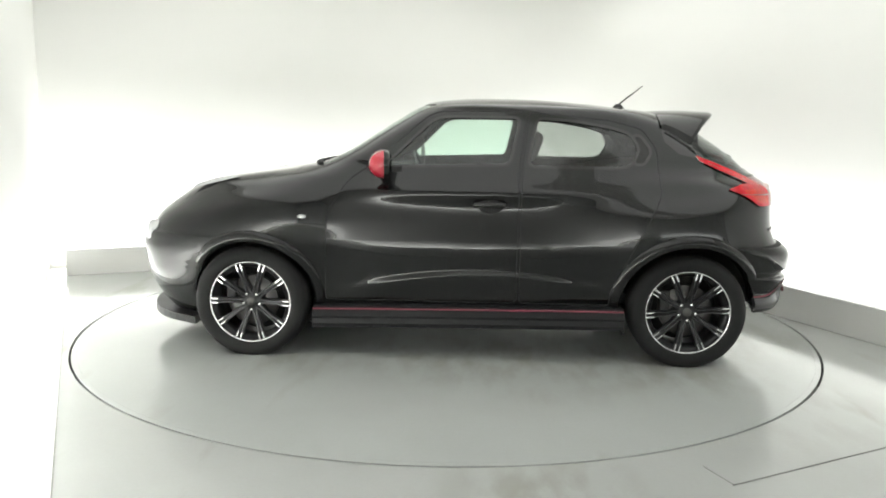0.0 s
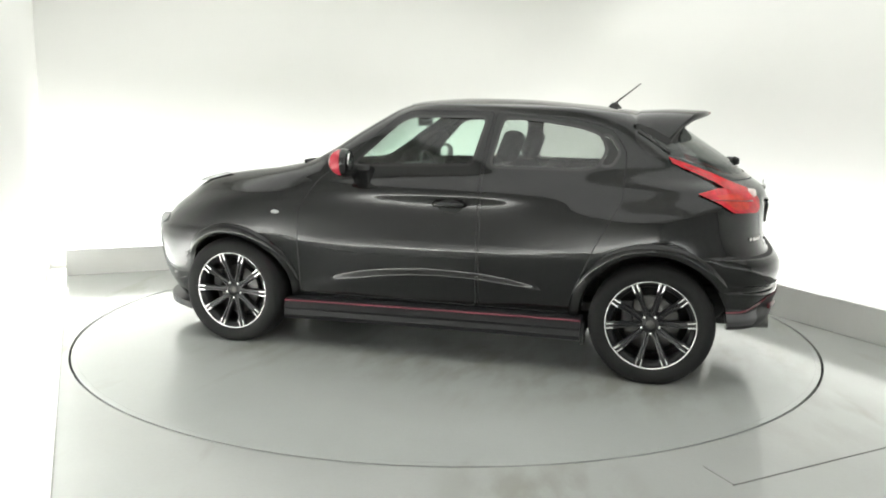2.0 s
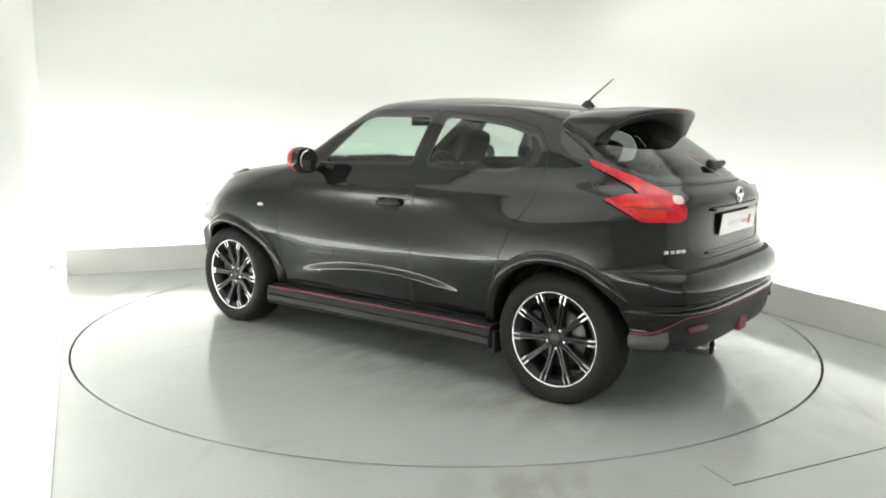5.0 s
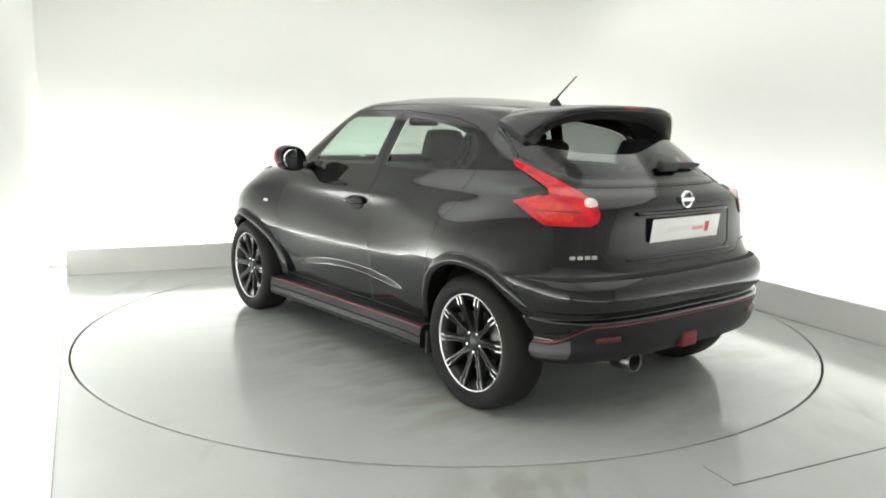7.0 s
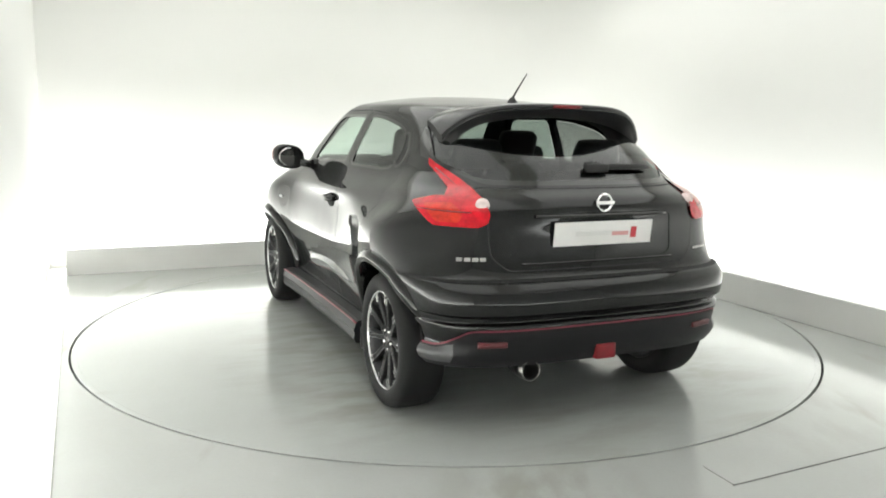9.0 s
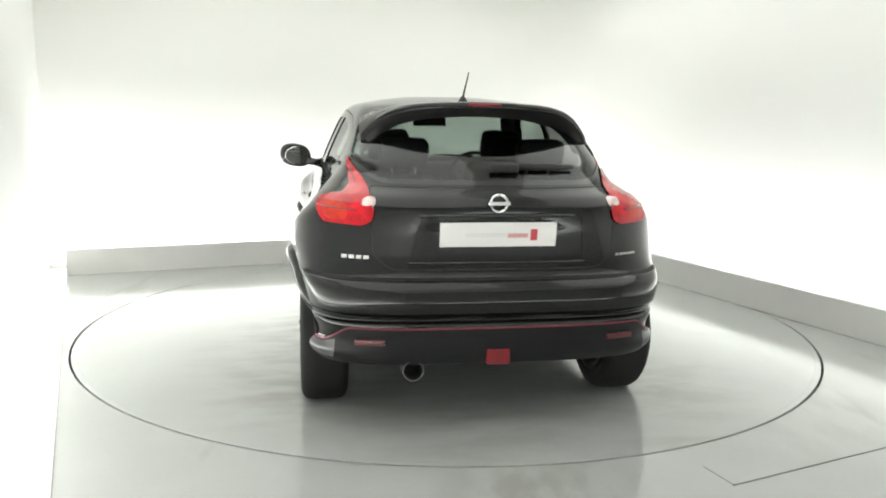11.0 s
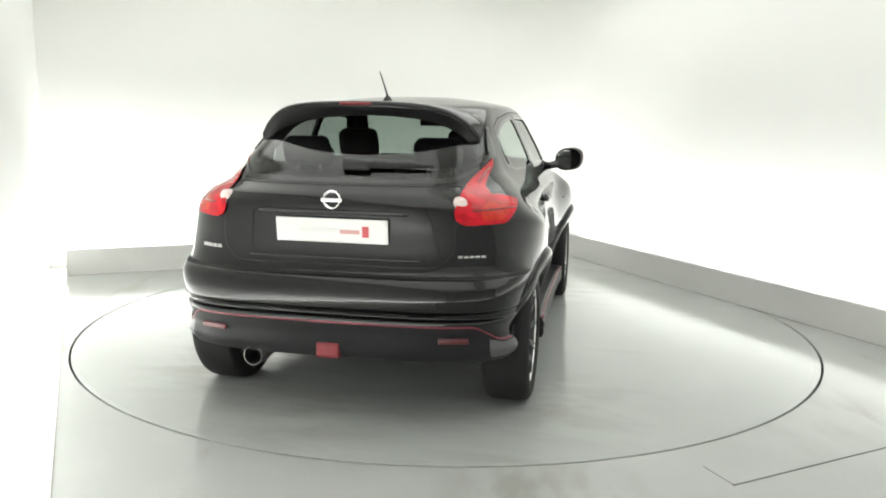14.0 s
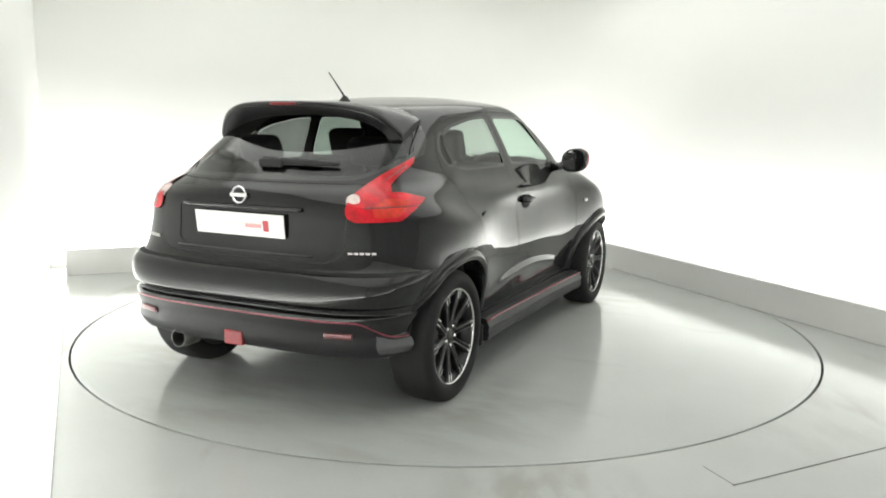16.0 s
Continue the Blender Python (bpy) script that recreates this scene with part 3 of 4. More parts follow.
# tail lamps, drawn in a view 45 degrees from behind
def lamp_panels():
    s = math.sqrt(0.5)
    arm = [(0.478, 1.205), (0.487, 1.175), (0.640, 1.080), (0.655, 1.040), (0.80, 1.03), (0.845, 1.035), (0.70, 1.110), (0.60, 1.155)]
    foot = rounded([(0.485, 1.022), (0.60, 1.048), (0.80, 1.055), (0.845, 1.035), (0.878, 0.985), (0.872, 0.945), (0.835, 0.925), (0.635, 0.930)], 0.012, 2)
    amber = rounded([(0.56, 1.015), (0.70, 1.025), (0.76, 0.99), (0.755, 0.945), (0.645, 0.945)], 0.015, 2)
    for side, half in (("l", 1), ("r", -1)):
        where = lambda c, n, h=half: c.x < -1.1 and c.y * h > 0.3
        axes = ((-s, -s * half, 0), Z)
        claim("lamp_" + side, carve(skin, arm, axes, where))
        claim("lamp_" + side, carve(skin, foot, axes, where))
        claim("amber_" + side, carve(skin, amber, axes, where))


def bumper_panels():
    low = lambda c, n: c.x < -1.1 and c.z < 0.56
    line = rounded([(0.95, 0.408), (0.755, 0.418), (0.660, 0.500), (-0.660, 0.500), (-0.755, 0.418), (-0.95, 0.408), (-0.95, 0.10), (0.95, 0.10)], 0.03, 3)
    faces = carve(skin, line, (Y, Z), low)
    claim("piping", [f for f in faces if f.calc_center_median().x < -1.60])
    faces = carve(skin, shrink(line, 0.007), (Y, Z), low)
    faces = [f for f in faces if f.calc_center_median().x < -1.60]
    claim("diffuser", faces)
    claim("winglet", carve(skin, [(0.96, 0.398), (0.76, 0.404), (0.705, 0.432), (0.715, 0.348), (0.96, 0.345)], (Y, Z), low))
    claim("winglet_r", carve(skin, [(-0.96, 0.398), (-0.76, 0.404), (-0.705, 0.432), (-0.715, 0.348), (-0.96, 0.345)], (Y, Z), low))
    lid = rounded([(1.03, 0.66), (1.30, 0.655), (1.60, 0.61), (1.86, 0.50), (1.93, 0.0), (1.86, -0.50), (1.60, -0.61), (1.30, -0.655), (1.03, -0.66)], 0.04, 3)
    top = lambda c, n: c.x > 0.9 and c.z > 0.75
    claim("seal", carve(skin, lid, (X, Y), top))
    claim("bonnet", carve(skin, shrink(lid, 0.004), (X, Y), top))
    gap = [(0.92, 0.708), (-0.92, 0.708), (-0.92, 0.698), (0.92, 0.698)]
    claim("seal", carve(skin, gap, (Y, Z), lambda c, n: c.x < -1.60))


side_panels()
end_panels()
lamp_panels()
bumper_panels()
# the bumper ends above the road at the rear
bmesh.ops.delete(skin, geom=carve(skin, [(-2.2, 0.0), (-1.45, 0.0), (-1.45, 0.290), (-1.60, 0.322), (-2.2, 0.335)], (X, Z), lambda c, n: True), context="FACES")


def lift(name, thick):
    """A mesh of its own for a marked panel, with its turned-in rim, and the smooth normals of the whole skin."""
    out, seen, normals = bmesh.new(), {}, []
    for f in skin.faces:
        if f.material_index == slots[name]:
            for v in f.verts:
                if v.index not in seen:
                    seen[v.index] = out.verts.new(v.co)
                    normals.append(v.normal.copy())
            try:
                out.faces.new([seen[v.index] for v in f.verts])
            except ValueError:
                pass
    out.verts.index_update()
    if thick:
        for e in [e for e in out.edges if len(e.link_faces) == 1]:
            a, b = e.verts
            na, nb = normals[a.index], normals[b.index]
            loop = e.link_loops[0]
            if loop.vert != a:
                a, b, na, nb = b, a, nb, na
            vs = [out.verts.new(p) for p in (b.co, a.co, a.co - na * thick, b.co - nb * thick)]
            f = out.faces.new(vs)
            f.normal_update()
            normals.extend([f.normal.copy()] * 4)
    return out, normals


skin.normal_update()
skin.verts.index_update()
slots["body"] = 0


def panel(name, key, mat, parent, label="", thick=0.0, shift=0.0):
    bm, normals = lift(key, thick)
    if shift:
        for v, n in zip(bm.verts, normals):
            v.co += n * shift
    ob = part(name, bm, mat, parent, label)
    ob.data.normals_split_custom_set_from_vertices(normals)
    return ob


body = panel("body", "body", M_PAINT, car, "glossy black painted body shell", 0.012)
for side, half in (("l", 1), ("r", -1)):
    fd = panel("front_door", "front_door_" + side, M_PAINT, car, "", 0.01)
    rd = panel("rear_door", "rear_door_" + side, M_PAINT, car, "", 0.01)
    panel("window_trim", "frame_" + side, M_GLOSS, car, "gloss black window surround")
    g = panel("window_pane", "glass_f_" + side, M_GLASS, fd, "green tinted side window", 0, -0.006)
    h = panel("window_pane", "glass_r_" + side, M_PRIVACY, rd, "dark tinted rear side window", 0, -0.006)
    panel("handle_cover", "glass_q_" + side, M_DARK, rd, "black plastic corner with a hidden door handle", 0, -0.004)
    for p in (g, h):
        p.visible_shadow = False
    lamp = panel("tail_lamp", "lamp_" + side, M_LENS, car, "boomerang-shaped red tail lamp", 0.01, 0.008)
    panel("indicator", "amber_" + side, M_AMBER, lamp, "orange indicator lens", 0.01, 0.008)
    rl = part("reversing_lamp", lathe([(0.0, 0.016), (0.016, 0.0145), (0.027, 0.010), (0.032, 0.003), (0.033, -0.03)], 28, "X"), M_CLEAR, lamp, "round clear lens")
    s = math.sqrt(0.5)
    for z0, z1, h0, h1 in ((0.998, 0.990, 0.53, 0.80), (1.165, 1.075, 0.53, 0.72)):
        pts = []
        for k in range(9):
            h, z = h0 + (h1 - h0) * k / 8, z0 + (z1 - z0) * k / 8
            way = Vector((-s, s * half, 0))
            hit = bare.ray_cast(Vector((-s * h, -s * half * h, z)) + way * 4, -way)[0]
            pts.append(hit + way * 0.009)
        part("lamp_rib", tube(pts, 0.003, 6), M_REFLECT, lamp)
    rl.matrix_local = pose(-1.745, half * 0.560, 1.018, 0, 0, 180 - half * 24)
panel("seal", "seal", M_SEAL, car, "black rubber gaps between panels")
panel("bonnet", "bonnet", M_PAINT, car, "glossy black bonnet", 0.01)
gate = panel("tailgate", "tailgate", M_PAINT, car, "glossy black tailgate", 0.01)
panel("plate_recess", "recess", M_PAINT, gate, "", 0, -0.003)
w = panel("windscreen", "windscreen", M_GLASS, car, "green tinted windscreen", 0, -0.004)
w.visible_shadow = False
panel("screen_band", "screen_band", M_GLOSS, car)
w = panel("rear_window", "rear_window", M_SMOKE, gate, "dark tinted rear window", 0, -0.004)
w.visible_shadow = False
panel("window_band", "gate_band", M_GLOSS, gate)
panel("piping", "piping", M_PIPING, car, "thin red line along the bumper", 0, 0.004)
panel("diffuser", "diffuser", M_SATIN, car, "dark grey lower bumper", 0.012, 0.006)
for key in ("winglet", "winglet_r"):
    panel("bumper_winglet", key, M_WING, car, "satin grey winglet at the bumper's corner", 0.012, 0.007)
skin.free()


# ---- wheels ----
def build_wheel(ticks):
    """A wheel standing at the origin, its face towards +y; ticks: how far the spokes are turned."""
    wheel = part("wheel", lathe([(0.222, 0.088), (0.205, 0.075), (0.202, -0.10), (0.225, -0.105), (0.236, -0.108), (0.240, -0.10), (0.216, -0.08), (0.216, 0.07), (0.236, 0.094)], 64), M_RIM, car, "black alloy wheel with machined edges")
    tyre = lathe([(0.236, 0.092), (0.242, 0.102), (0.262, 0.112), (0.288, 0.114), (0.308, 0.107), (0.322, 0.094), (0.329, 0.080), (0.3325, 0.05), (0.333, 0.0), (0.3325, -0.05), (0.329, -0.08), (0.32, -0.097), (0.288, -0.112), (0.25, -0.108), (0.236, -0.10)], 96)
    for v in tyre.verts:
        if v.co.z < -0.28:
            v.co.y *= 1 + 0.5 * max(0.0, -v.co.z - 0.30)
        v.co.z = max(v.co.z, -0.3218)
    part("tyre", tyre, M_TYRE, wheel, "black low-profile tyre")
    part("rim_edge", lathe([(0.2325, 0.0925), (0.2335, 0.0985), (0.2390, 0.1005), (0.2420, 0.098), (0.2420, 0.090)], 72), M_BRIGHT, wheel, "bright machined rim edge")
    for k in range(10):
        a = radians(90 - ticks - 36 * k)
        turn = Matrix.Rotation(-a, 4, "Y")
        bm = bmesh.new()
        rows = []
        for r, hw, top, low in ((0.045, 0.020, 0.072, 0.03), (0.10, 0.014, 0.078, 0.04), (0.16, 0.016, 0.088, 0.055), (0.205, 0.021, 0.095, 0.065), (0.231, 0.024, 0.0965, 0.07)):
            rows.append([bm.verts.new((r, y, z)) for y, z in ((low, -hw), (top - 0.006, -hw), (top, -hw * 0.75), (top, -hw * 0.3), (top - 0.012, -hw * 0.12), (top - 0.012, hw * 0.12), (top, hw * 0.3), (top, hw * 0.75), (top - 0.006, hw), (low, hw))])
        for p, q in zip(rows, rows[1:]):
            for i in range(9):
                bm.faces.new((p[i], q[i], q[i + 1], p[i + 1]))
        bm.transform(turn)
        bmesh.ops.recalc_face_normals(bm, faces=bm.faces[:])
        spoke = part("spoke", bm, M_RIM, wheel, smooth=False)
        for sgn in (-1, 1):
            b = box(0.211, 0.0965, sgn * 0.0125, 0.040, 0.006, 0.0085, 0.001)
            b.transform(turn)
            part("machined_stripe", b, M_BRIGHT, wheel, smooth=False)
    part("hub", lathe([(0.0, 0.074), (0.026, 0.075), (0.030, 0.070), (0.034, 0.068), (0.066, 0.066), (0.07, 0.05), (0.07, 0.0)], 36), M_RIM, wheel)
    part("hub_cap", lathe([(0.0, 0.080), (0.022, 0.079), (0.0255, 0.074), (0.0255, 0.070)], 28), M_DISC, wheel, "round metal hub cap")
    for k in range(5):
        a = radians(72 * k + 90 - ticks + 18)
        b = lathe([(0.0, 0.079), (0.007, 0.078), (0.009, 0.072), (0.009, 0.06)], 10)
        b.transform(Matrix.Translation((0.05 * math.cos(a), 0, 0.05 * math.sin(a))))
        part("wheel_nut", b, M_CHROME, wheel)
    part("brake_disc", lathe([(0.075, 0.03), (0.148, 0.03), (0.150, 0.027), (0.150, 0.008), (0.148, 0.005), (0.075, 0.005)], 48), M_DISC, wheel, "grey steel brake disc")
    part("brake_caliper", box(0.125, 0.02, 0.055, 0.06, 0.07, 0.13, 0.012), M_DARK, wheel)
    part("inner_barrel", lathe([(0.0, -0.06), (0.15, -0.06), (0.20, -0.09)], 36), M_DARK, wheel)
    return wheel


front_wheel = build_wheel(-19)
front_wheel.matrix_basis = pose(AXLE, TRACK_F, 0.322)
rear_wheel = build_wheel(-13)
rear_wheel.matrix_basis = pose(-AXLE, TRACK_R, 0.322)
copy_thing(front_wheel, pose(AXLE, -TRACK_F, 0.322, 0, 0, 180))
copy_thing(rear_wheel, pose(-AXLE, -TRACK_R, 0.322, 0, 0, 180))


def sweep(profile, cx, cz, a0, a1, half, steps=40, taper=0.0):
    """A (radius, y) profile swept round a wheel centre from angle a0 to a1 in the side view."""
    bm = bmesh.new()
    rows = []
    for k in range(steps + 1):
        a = radians(a0 + (a1 - a0) * k / steps)
        end = min(1.0, min(k, steps - k) / 5.0)
        rows.append([bm.verts.new((cx + r * math.cos(a), half * (y - taper * (1 - end) ** 2), cz + r * math.sin(a))) for r, y in profile])
    for p, q in zip(rows, rows[1:]):
        for i in range(len(profile) - 1):
            bm.faces.new((p[i], p[i + 1], q[i + 1], q[i]))
    bmesh.ops.recalc_face_normals(bm, faces=bm.faces[:])
    return bm


for half in (1, -1):
    for wheel, r0, cx in ((1, R_ARCH[1], AXLE), (-1, R_ARCH[-1], -AXLE)):
        a0, a1 = (14, 198) if wheel > 0 else (-6, 172)
        bm, rows, steps = bmesh.new(), [], 56
        for k in range(steps + 1):
            a = radians(a0 + (a1 - a0) * k / steps)
            c, sn = math.cos(a), math.sin(a)
            hit = on_side(cx + (r0 + 0.068) * c, 0.325 + (r0 + 0.068) * sn, half)
            yb = abs(hit.y) if hit else 0.84
            e = min(k / 14, 1.0) if wheel > 0 else min((steps - k) / 14, 1.0)
            lip = yb + 0.030 * (e * e * (3 - 2 * e)) - 0.004
            prof = [(r0 - 0.002, yb - 0.10), (r0 - 0.002, lip - 0.012), (r0 + 0.006, lip - 0.001), (r0 + 0.028, lip), (r0 + 0.046, lip - 0.006), (r0 + 0.058, lip - 0.018), (r0 + 0.064, min(lip - 0.03, yb - 0.003))]
            rows.append([bm.verts.new((cx + r * c, half * y, 0.325 + r * sn)) for r, y in prof])
        for p, q in zip(rows, rows[1:]):
            for i in range(len(prof) - 1):
                bm.faces.new((p[i], p[i + 1], q[i + 1], q[i]))
        bmesh.ops.recalc_face_normals(bm, faces=bm.faces[:])
        part("wheel_arch", bm, M_PAINT, car, "glossy black flared wheel arch")
        liner = [(0.10, 0.50), (r0 + 0.004, 0.50), (r0 + 0.004, 0.80)]
        part("arch_liner", sweep(liner, cx, 0.325, *((5, 203) if wheel > 0 else (-20, 176)), half, 36), M_DARK, car)
    # side skirt
    bm = bmesh.new()
    rows = []
    for k in range(25):
        s = k / 24
        x = 0.90 - 1.80 * s
        dz = 0.030 * s
        flare = 0.012 * (abs(2 * s - 1) ** 4)
        rows.append([bm.verts.new((x, half * (y + flare), z + dz)) for y, z in ((0.76, 0.305), (0.845, 0.302), (0.858, 0.294), (0.868, 0.268), (0.874, 0.250), (0.868, 0.236), (0.872, 0.205), (0.862, 0.180), (0.80, 0.172), (0.74, 0.175))])
    for p, q in zip(rows, rows[1:]):
        for i in range(9):
            bm.faces.new((p[i], p[i + 1], q[i + 1], q[i]))
    bm.faces.new(rows[0])
    bm.faces.new(rows[-1])
    bmesh.ops.recalc_face_normals(bm, faces=bm.faces[:])
    part("side_skirt", bm, M_SATIN, car, "dark grey side skirt", smooth=False)
    part("skirt_piping", tube([(0.90 - 1.80 * k / 24, half * (0.862 + 0.012 * abs(k / 12 - 1) ** 4), 0.291 + 0.030 * k / 24) for k in range(25)], 0.005, 6), M_PIPING, car, "thin red line along the side skirt")
    # mirrors
    mirror = part("door_mirror", tube([(0.50, half * 0.74, 1.085), (0.485, half * 0.79, 1.09), (0.475, half * 0.85, 1.105)], [0.035, 0.026, 0.03], 10), M_GLOSS, car, "door mirror with a red cap")
    for name, mat, keep in (("mirror_housing", M_GLOSS, lambda x: x <= 0.004), ("mirror_cap", M_RED, lambda x: x > 0.004)):
        bm = bmesh.new()
        bmesh.ops.create_uvsphere(bm, u_segments=36, v_segments=24, radius=1.0)
        bmesh.ops.rotate(bm, verts=bm.verts[:], cent=(0, 0, 0), matrix=Matrix.Rotation(math.pi / 2, 3, "Y"))
        bmesh.ops.delete(bm, geom=[f for f in bm.faces if not keep(f.calc_center_median().x * 0.085)], context="FACES")
        for v in bm.verts:
            x, y, z = v.co
            s = (abs(y) ** 2.5 + abs(z) ** 2.5) ** (1 / 2.5)
            k = math.hypot(y, z) / s if s > 1e-4 else 1.0
            v.co = (max(x * 0.085, -0.035) + 0.012 * half * y * half, y * 0.105 * k, z * (0.084 if z > 0 else 0.078) * k + 0.012 * y * half)
        bm.transform(Matrix.Translation((0.475, half * 0.925, 1.137)) @ Matrix.Rotation(half * radians(15), 4, "Z"))
        part(name, bm, mat, mirror, "glossy red mirror cap" if mat is M_RED else "")
    g = lathe([(0.0, -0.0375), (0.80, -0.0375), (0.84, -0.034)], 32, "X")
    for v in g.verts:
        v.co = (v.co.x, v.co.y * 0.098, v.co.z * 0.074)
    g.transform(Matrix.Translation((0.4750, half * 0.925, 1.138)) @ Matrix.Rotation(half * radians(15), 4, "Z"))
    part("mirror_glass", g, M_MIRROR, mirror, "mirror glass", smooth=False)
    part("mirror_base", box(0.47, half * 0.735, 1.09, 0.16, 0.03, 0.07, 0.012), M_DARK, mirror)
    # door handles and side lamp
    c = on_side(-0.118, 0.912, half)
    handle = part("door_handle", tube([c + Vector((dx, half * dy, 0.002)) for dx, dy in ((0.095, 0.000), (0.08, 0.022), (0.03, 0.032), (-0.04, 0.032), (-0.085, 0.022), (-0.10, 0.0))], [0.012, 0.015, 0.016, 0.016, 0.015, 0.012], 10, 0.7), M_PAINT, car, "black pull handle")
    # flat black disc standing in for the shaded hollow behind the handle
    cup = lathe([(0.0, 0.004), (0.7, 0.004), (1.0, 0.0)], 28)
    for v in cup.verts:
        v.co = (v.co.x * 0.075, v.co.y * half, v.co.z * 0.046)
    cup.transform(Matrix.Translation(c + Vector((-0.01, half * 0.003, -0.004))))
    part("handle_recess_shade", cup, M_SEAL, handle)
    c = on_side(0.957, 0.832, half)
    b = lathe([(0.0, 0.012), (0.7, 0.009), (1.0, 0.0), (1.0, -0.01)], 24)
    for v in b.verts:
        v.co = (v.co.x * 0.028, v.co.y * half, v.co.z * 0.013)
    b.transform(Matrix.Translation(c))
    part("side_repeater", b, M_WHITE_LENS, car, "small white side indicator")
    # rear bumper reflectors
    c = on_rear(half * 0.563, 0.432)
    part("reflector", box(c.x - 0.010, c.y, c.z, 0.016, 0.132, 0.026, 0.005, Matrix.Rotation(-half * radians(15), 4, "Z")), M_REFLECT, car, "slim red bumper reflector")
    # tailgate badges as plain bars
    c = on_rear(half * 0.62, 0.79)
    for k in range(4 if half > 0 else 5):
        wide, pitch = (0.027, 0.031) if half > 0 else (0.021, 0.024)
        y = half * 0.62 + (k - (1.5 if half > 0 else 2)) * pitch
        c = on_rear(y, 0.79)
        part("badge_bar", box(c.x - 0.003, y, 0.79, 0.004, wide, 0.017 if half > 0 else 0.011, 0.002, Matrix.Rotation(-half * radians(22), 4, "Z")), M_STEEL, car, "plain chrome badge bar", smooth=False)
    # round headlamp low in the nose
    c = bare.ray_cast(Vector((3, half * 0.56, 0.66)), Vector((-1, 0, 0)))[0]
    b = lathe([(0.0, 0.03), (0.05, 0.026), (0.085, 0.012), (0.095, 0.0), (0.097, -0.05)], 32, "X")
    hl = part("headlamp", b, M_WHITE_LENS, car, "round clear headlamp")
    hl.matrix_local = pose(c.x - 0.035, c.y, c.z, 0, 0, half * 26)
    c = on_top(1.55, half * 0.60)
    b = lathe([(0.0, 0.02), (0.7, 0.014), (1.0, 0.0)], 28, "Z")
    for v in b.verts:
        v.co = (v.co.x * 0.17, v.co.y * 0.035, v.co.z)
    fl = part("fender_lamp", b, M_WHITE_LENS, car, "slim clear lamp on the wing")
    fl.matrix_local = pose(c.x, c.y, c.z - 0.002, half * -12, 13, half * -14)

# splitter under the nose
edge = []
for k in range(31):
    a = radians(-90 + 6 * k)
    edge.append((1.30 + 0.83 * math.cos(a) ** 0.75 if math.cos(a) > 1e-6 else 1.30, 0.80 * math.sin(a)))
lip = slab([(1.64, -0.78)] + [p for p in edge if p[0] > 1.66] + [(1.64, 0.78)], 0.150, 0.195)
part("front_lip", lip, M_SATIN, car, "dark grey front lip", smooth=False)
part("underbody", box(0.10, 0, 0.255, 2.7, 1.1, 0.07, 0.02), M_DARK, car)
part("floor_pan", box(0.0, 0, 0.27, 1.7, 1.56, 0.05, 0.01), M_DARK, car)

# ---- rear end ----
def build_spoiler():
    """A visor whose underside runs back to the rear glass."""
    top, low = bmesh.new(), bmesh.new()
    rows, under, n = [], [], 44
    for k in range(n + 1):
        y = -0.568 + 1.136 * k / n
        t = abs(y) / 0.568
        xt = -1.510 + 0.200 * t ** 2.6
        zt = 1.468 - 0.030 * t ** 2 - 0.125 * t ** 6
        x0 = -1.11
        z0 = on_top(x0, y * 0.96).z + 0.002
        drop = 0.060 + 0.045 * t ** 2
        g = on_rear(y, zt - drop)
        rows.append([top.verts.new(p) for p in ((x0, y, z0 - 0.004), (x0 - 0.02, y, z0 + 0.004), ((x0 + xt) / 2, y, (z0 + zt) / 2 + 0.010), (xt + 0.02, y, zt + 0.002), (xt, y, zt - 0.008), (xt + 0.005, y, zt - 0.024))])
        under.append([low.verts.new(p) for p in ((xt + 0.005, y, zt - 0.024), (xt + 0.03, y, zt - 0.034 - 0.02 * t ** 3), ((xt + g.x) / 2 + 0.02, y, zt - 0.030 - 0.55 * drop), (g.x + 0.03, y, zt - drop - 0.004), (-1.12, y, zt - drop + 0.02), (-1.12, y, z0 - 0.006))])
    for bm, lines in ((top, rows), (low, under)):
        for p, q in zip(lines, lines[1:]):
            for i in range(5):
                bm.faces.new((p[i], p[i + 1], q[i + 1], q[i]))
    for e in (0, -1):
        low.faces.new([low.verts.new(v.co) for v in rows[e]] + [low.verts.new(v.co) for v in under[e][1:]])
    for bm in (top, low):
        bmesh.ops.recalc_face_normals(bm, faces=bm.faces[:])
    whole = part("roof_spoiler", top, M_PAINT, car, "glossy black roof spoiler")
    # matt black instead of car paint puts the overhang's shade into the colour
    part("shaded_underside", low, M_DARK, whole)
    return whole


spoiler = build_spoiler()
part("brake_lamp", tube([(-1.507 + 0.006 * (k / 6) ** 2, 0.013 * k, 1.456) for k in range(-6, 7)], 0.008, 8), M_FOG, spoiler, "slim red third brake lamp")
for half in (1, -1):
    pts, rad = [], []
    for k in range(9):
        z = 1.345 - 0.120 * k / 8
        y = half * (0.572 + 0.040 * k / 8)
        c = on_rear(y, z)
        pts.append(Vector((c.x - 0.006, y, z)))
        rad.append(0.014 - 0.010 * (k / 8) ** 0.7)
    part("spoiler_fin", tube(pts, rad, 8), M_GLOSS, spoiler)

antenna = part("antenna", tube([(-0.952, 0, 1.512), (-0.975, 0, 1.534), (-1.035, 0, 1.582), (-1.098, 0, 1.632)], [0.0065, 0.005, 0.004, 0.003], 8), M_DARK, car, "short black roof antenna")
foot = lathe([(0.0, 0.032), (0.012, 0.030), (0.024, 0.014), (0.034, 0.0), (0.034, -0.01)], 20, "Z")
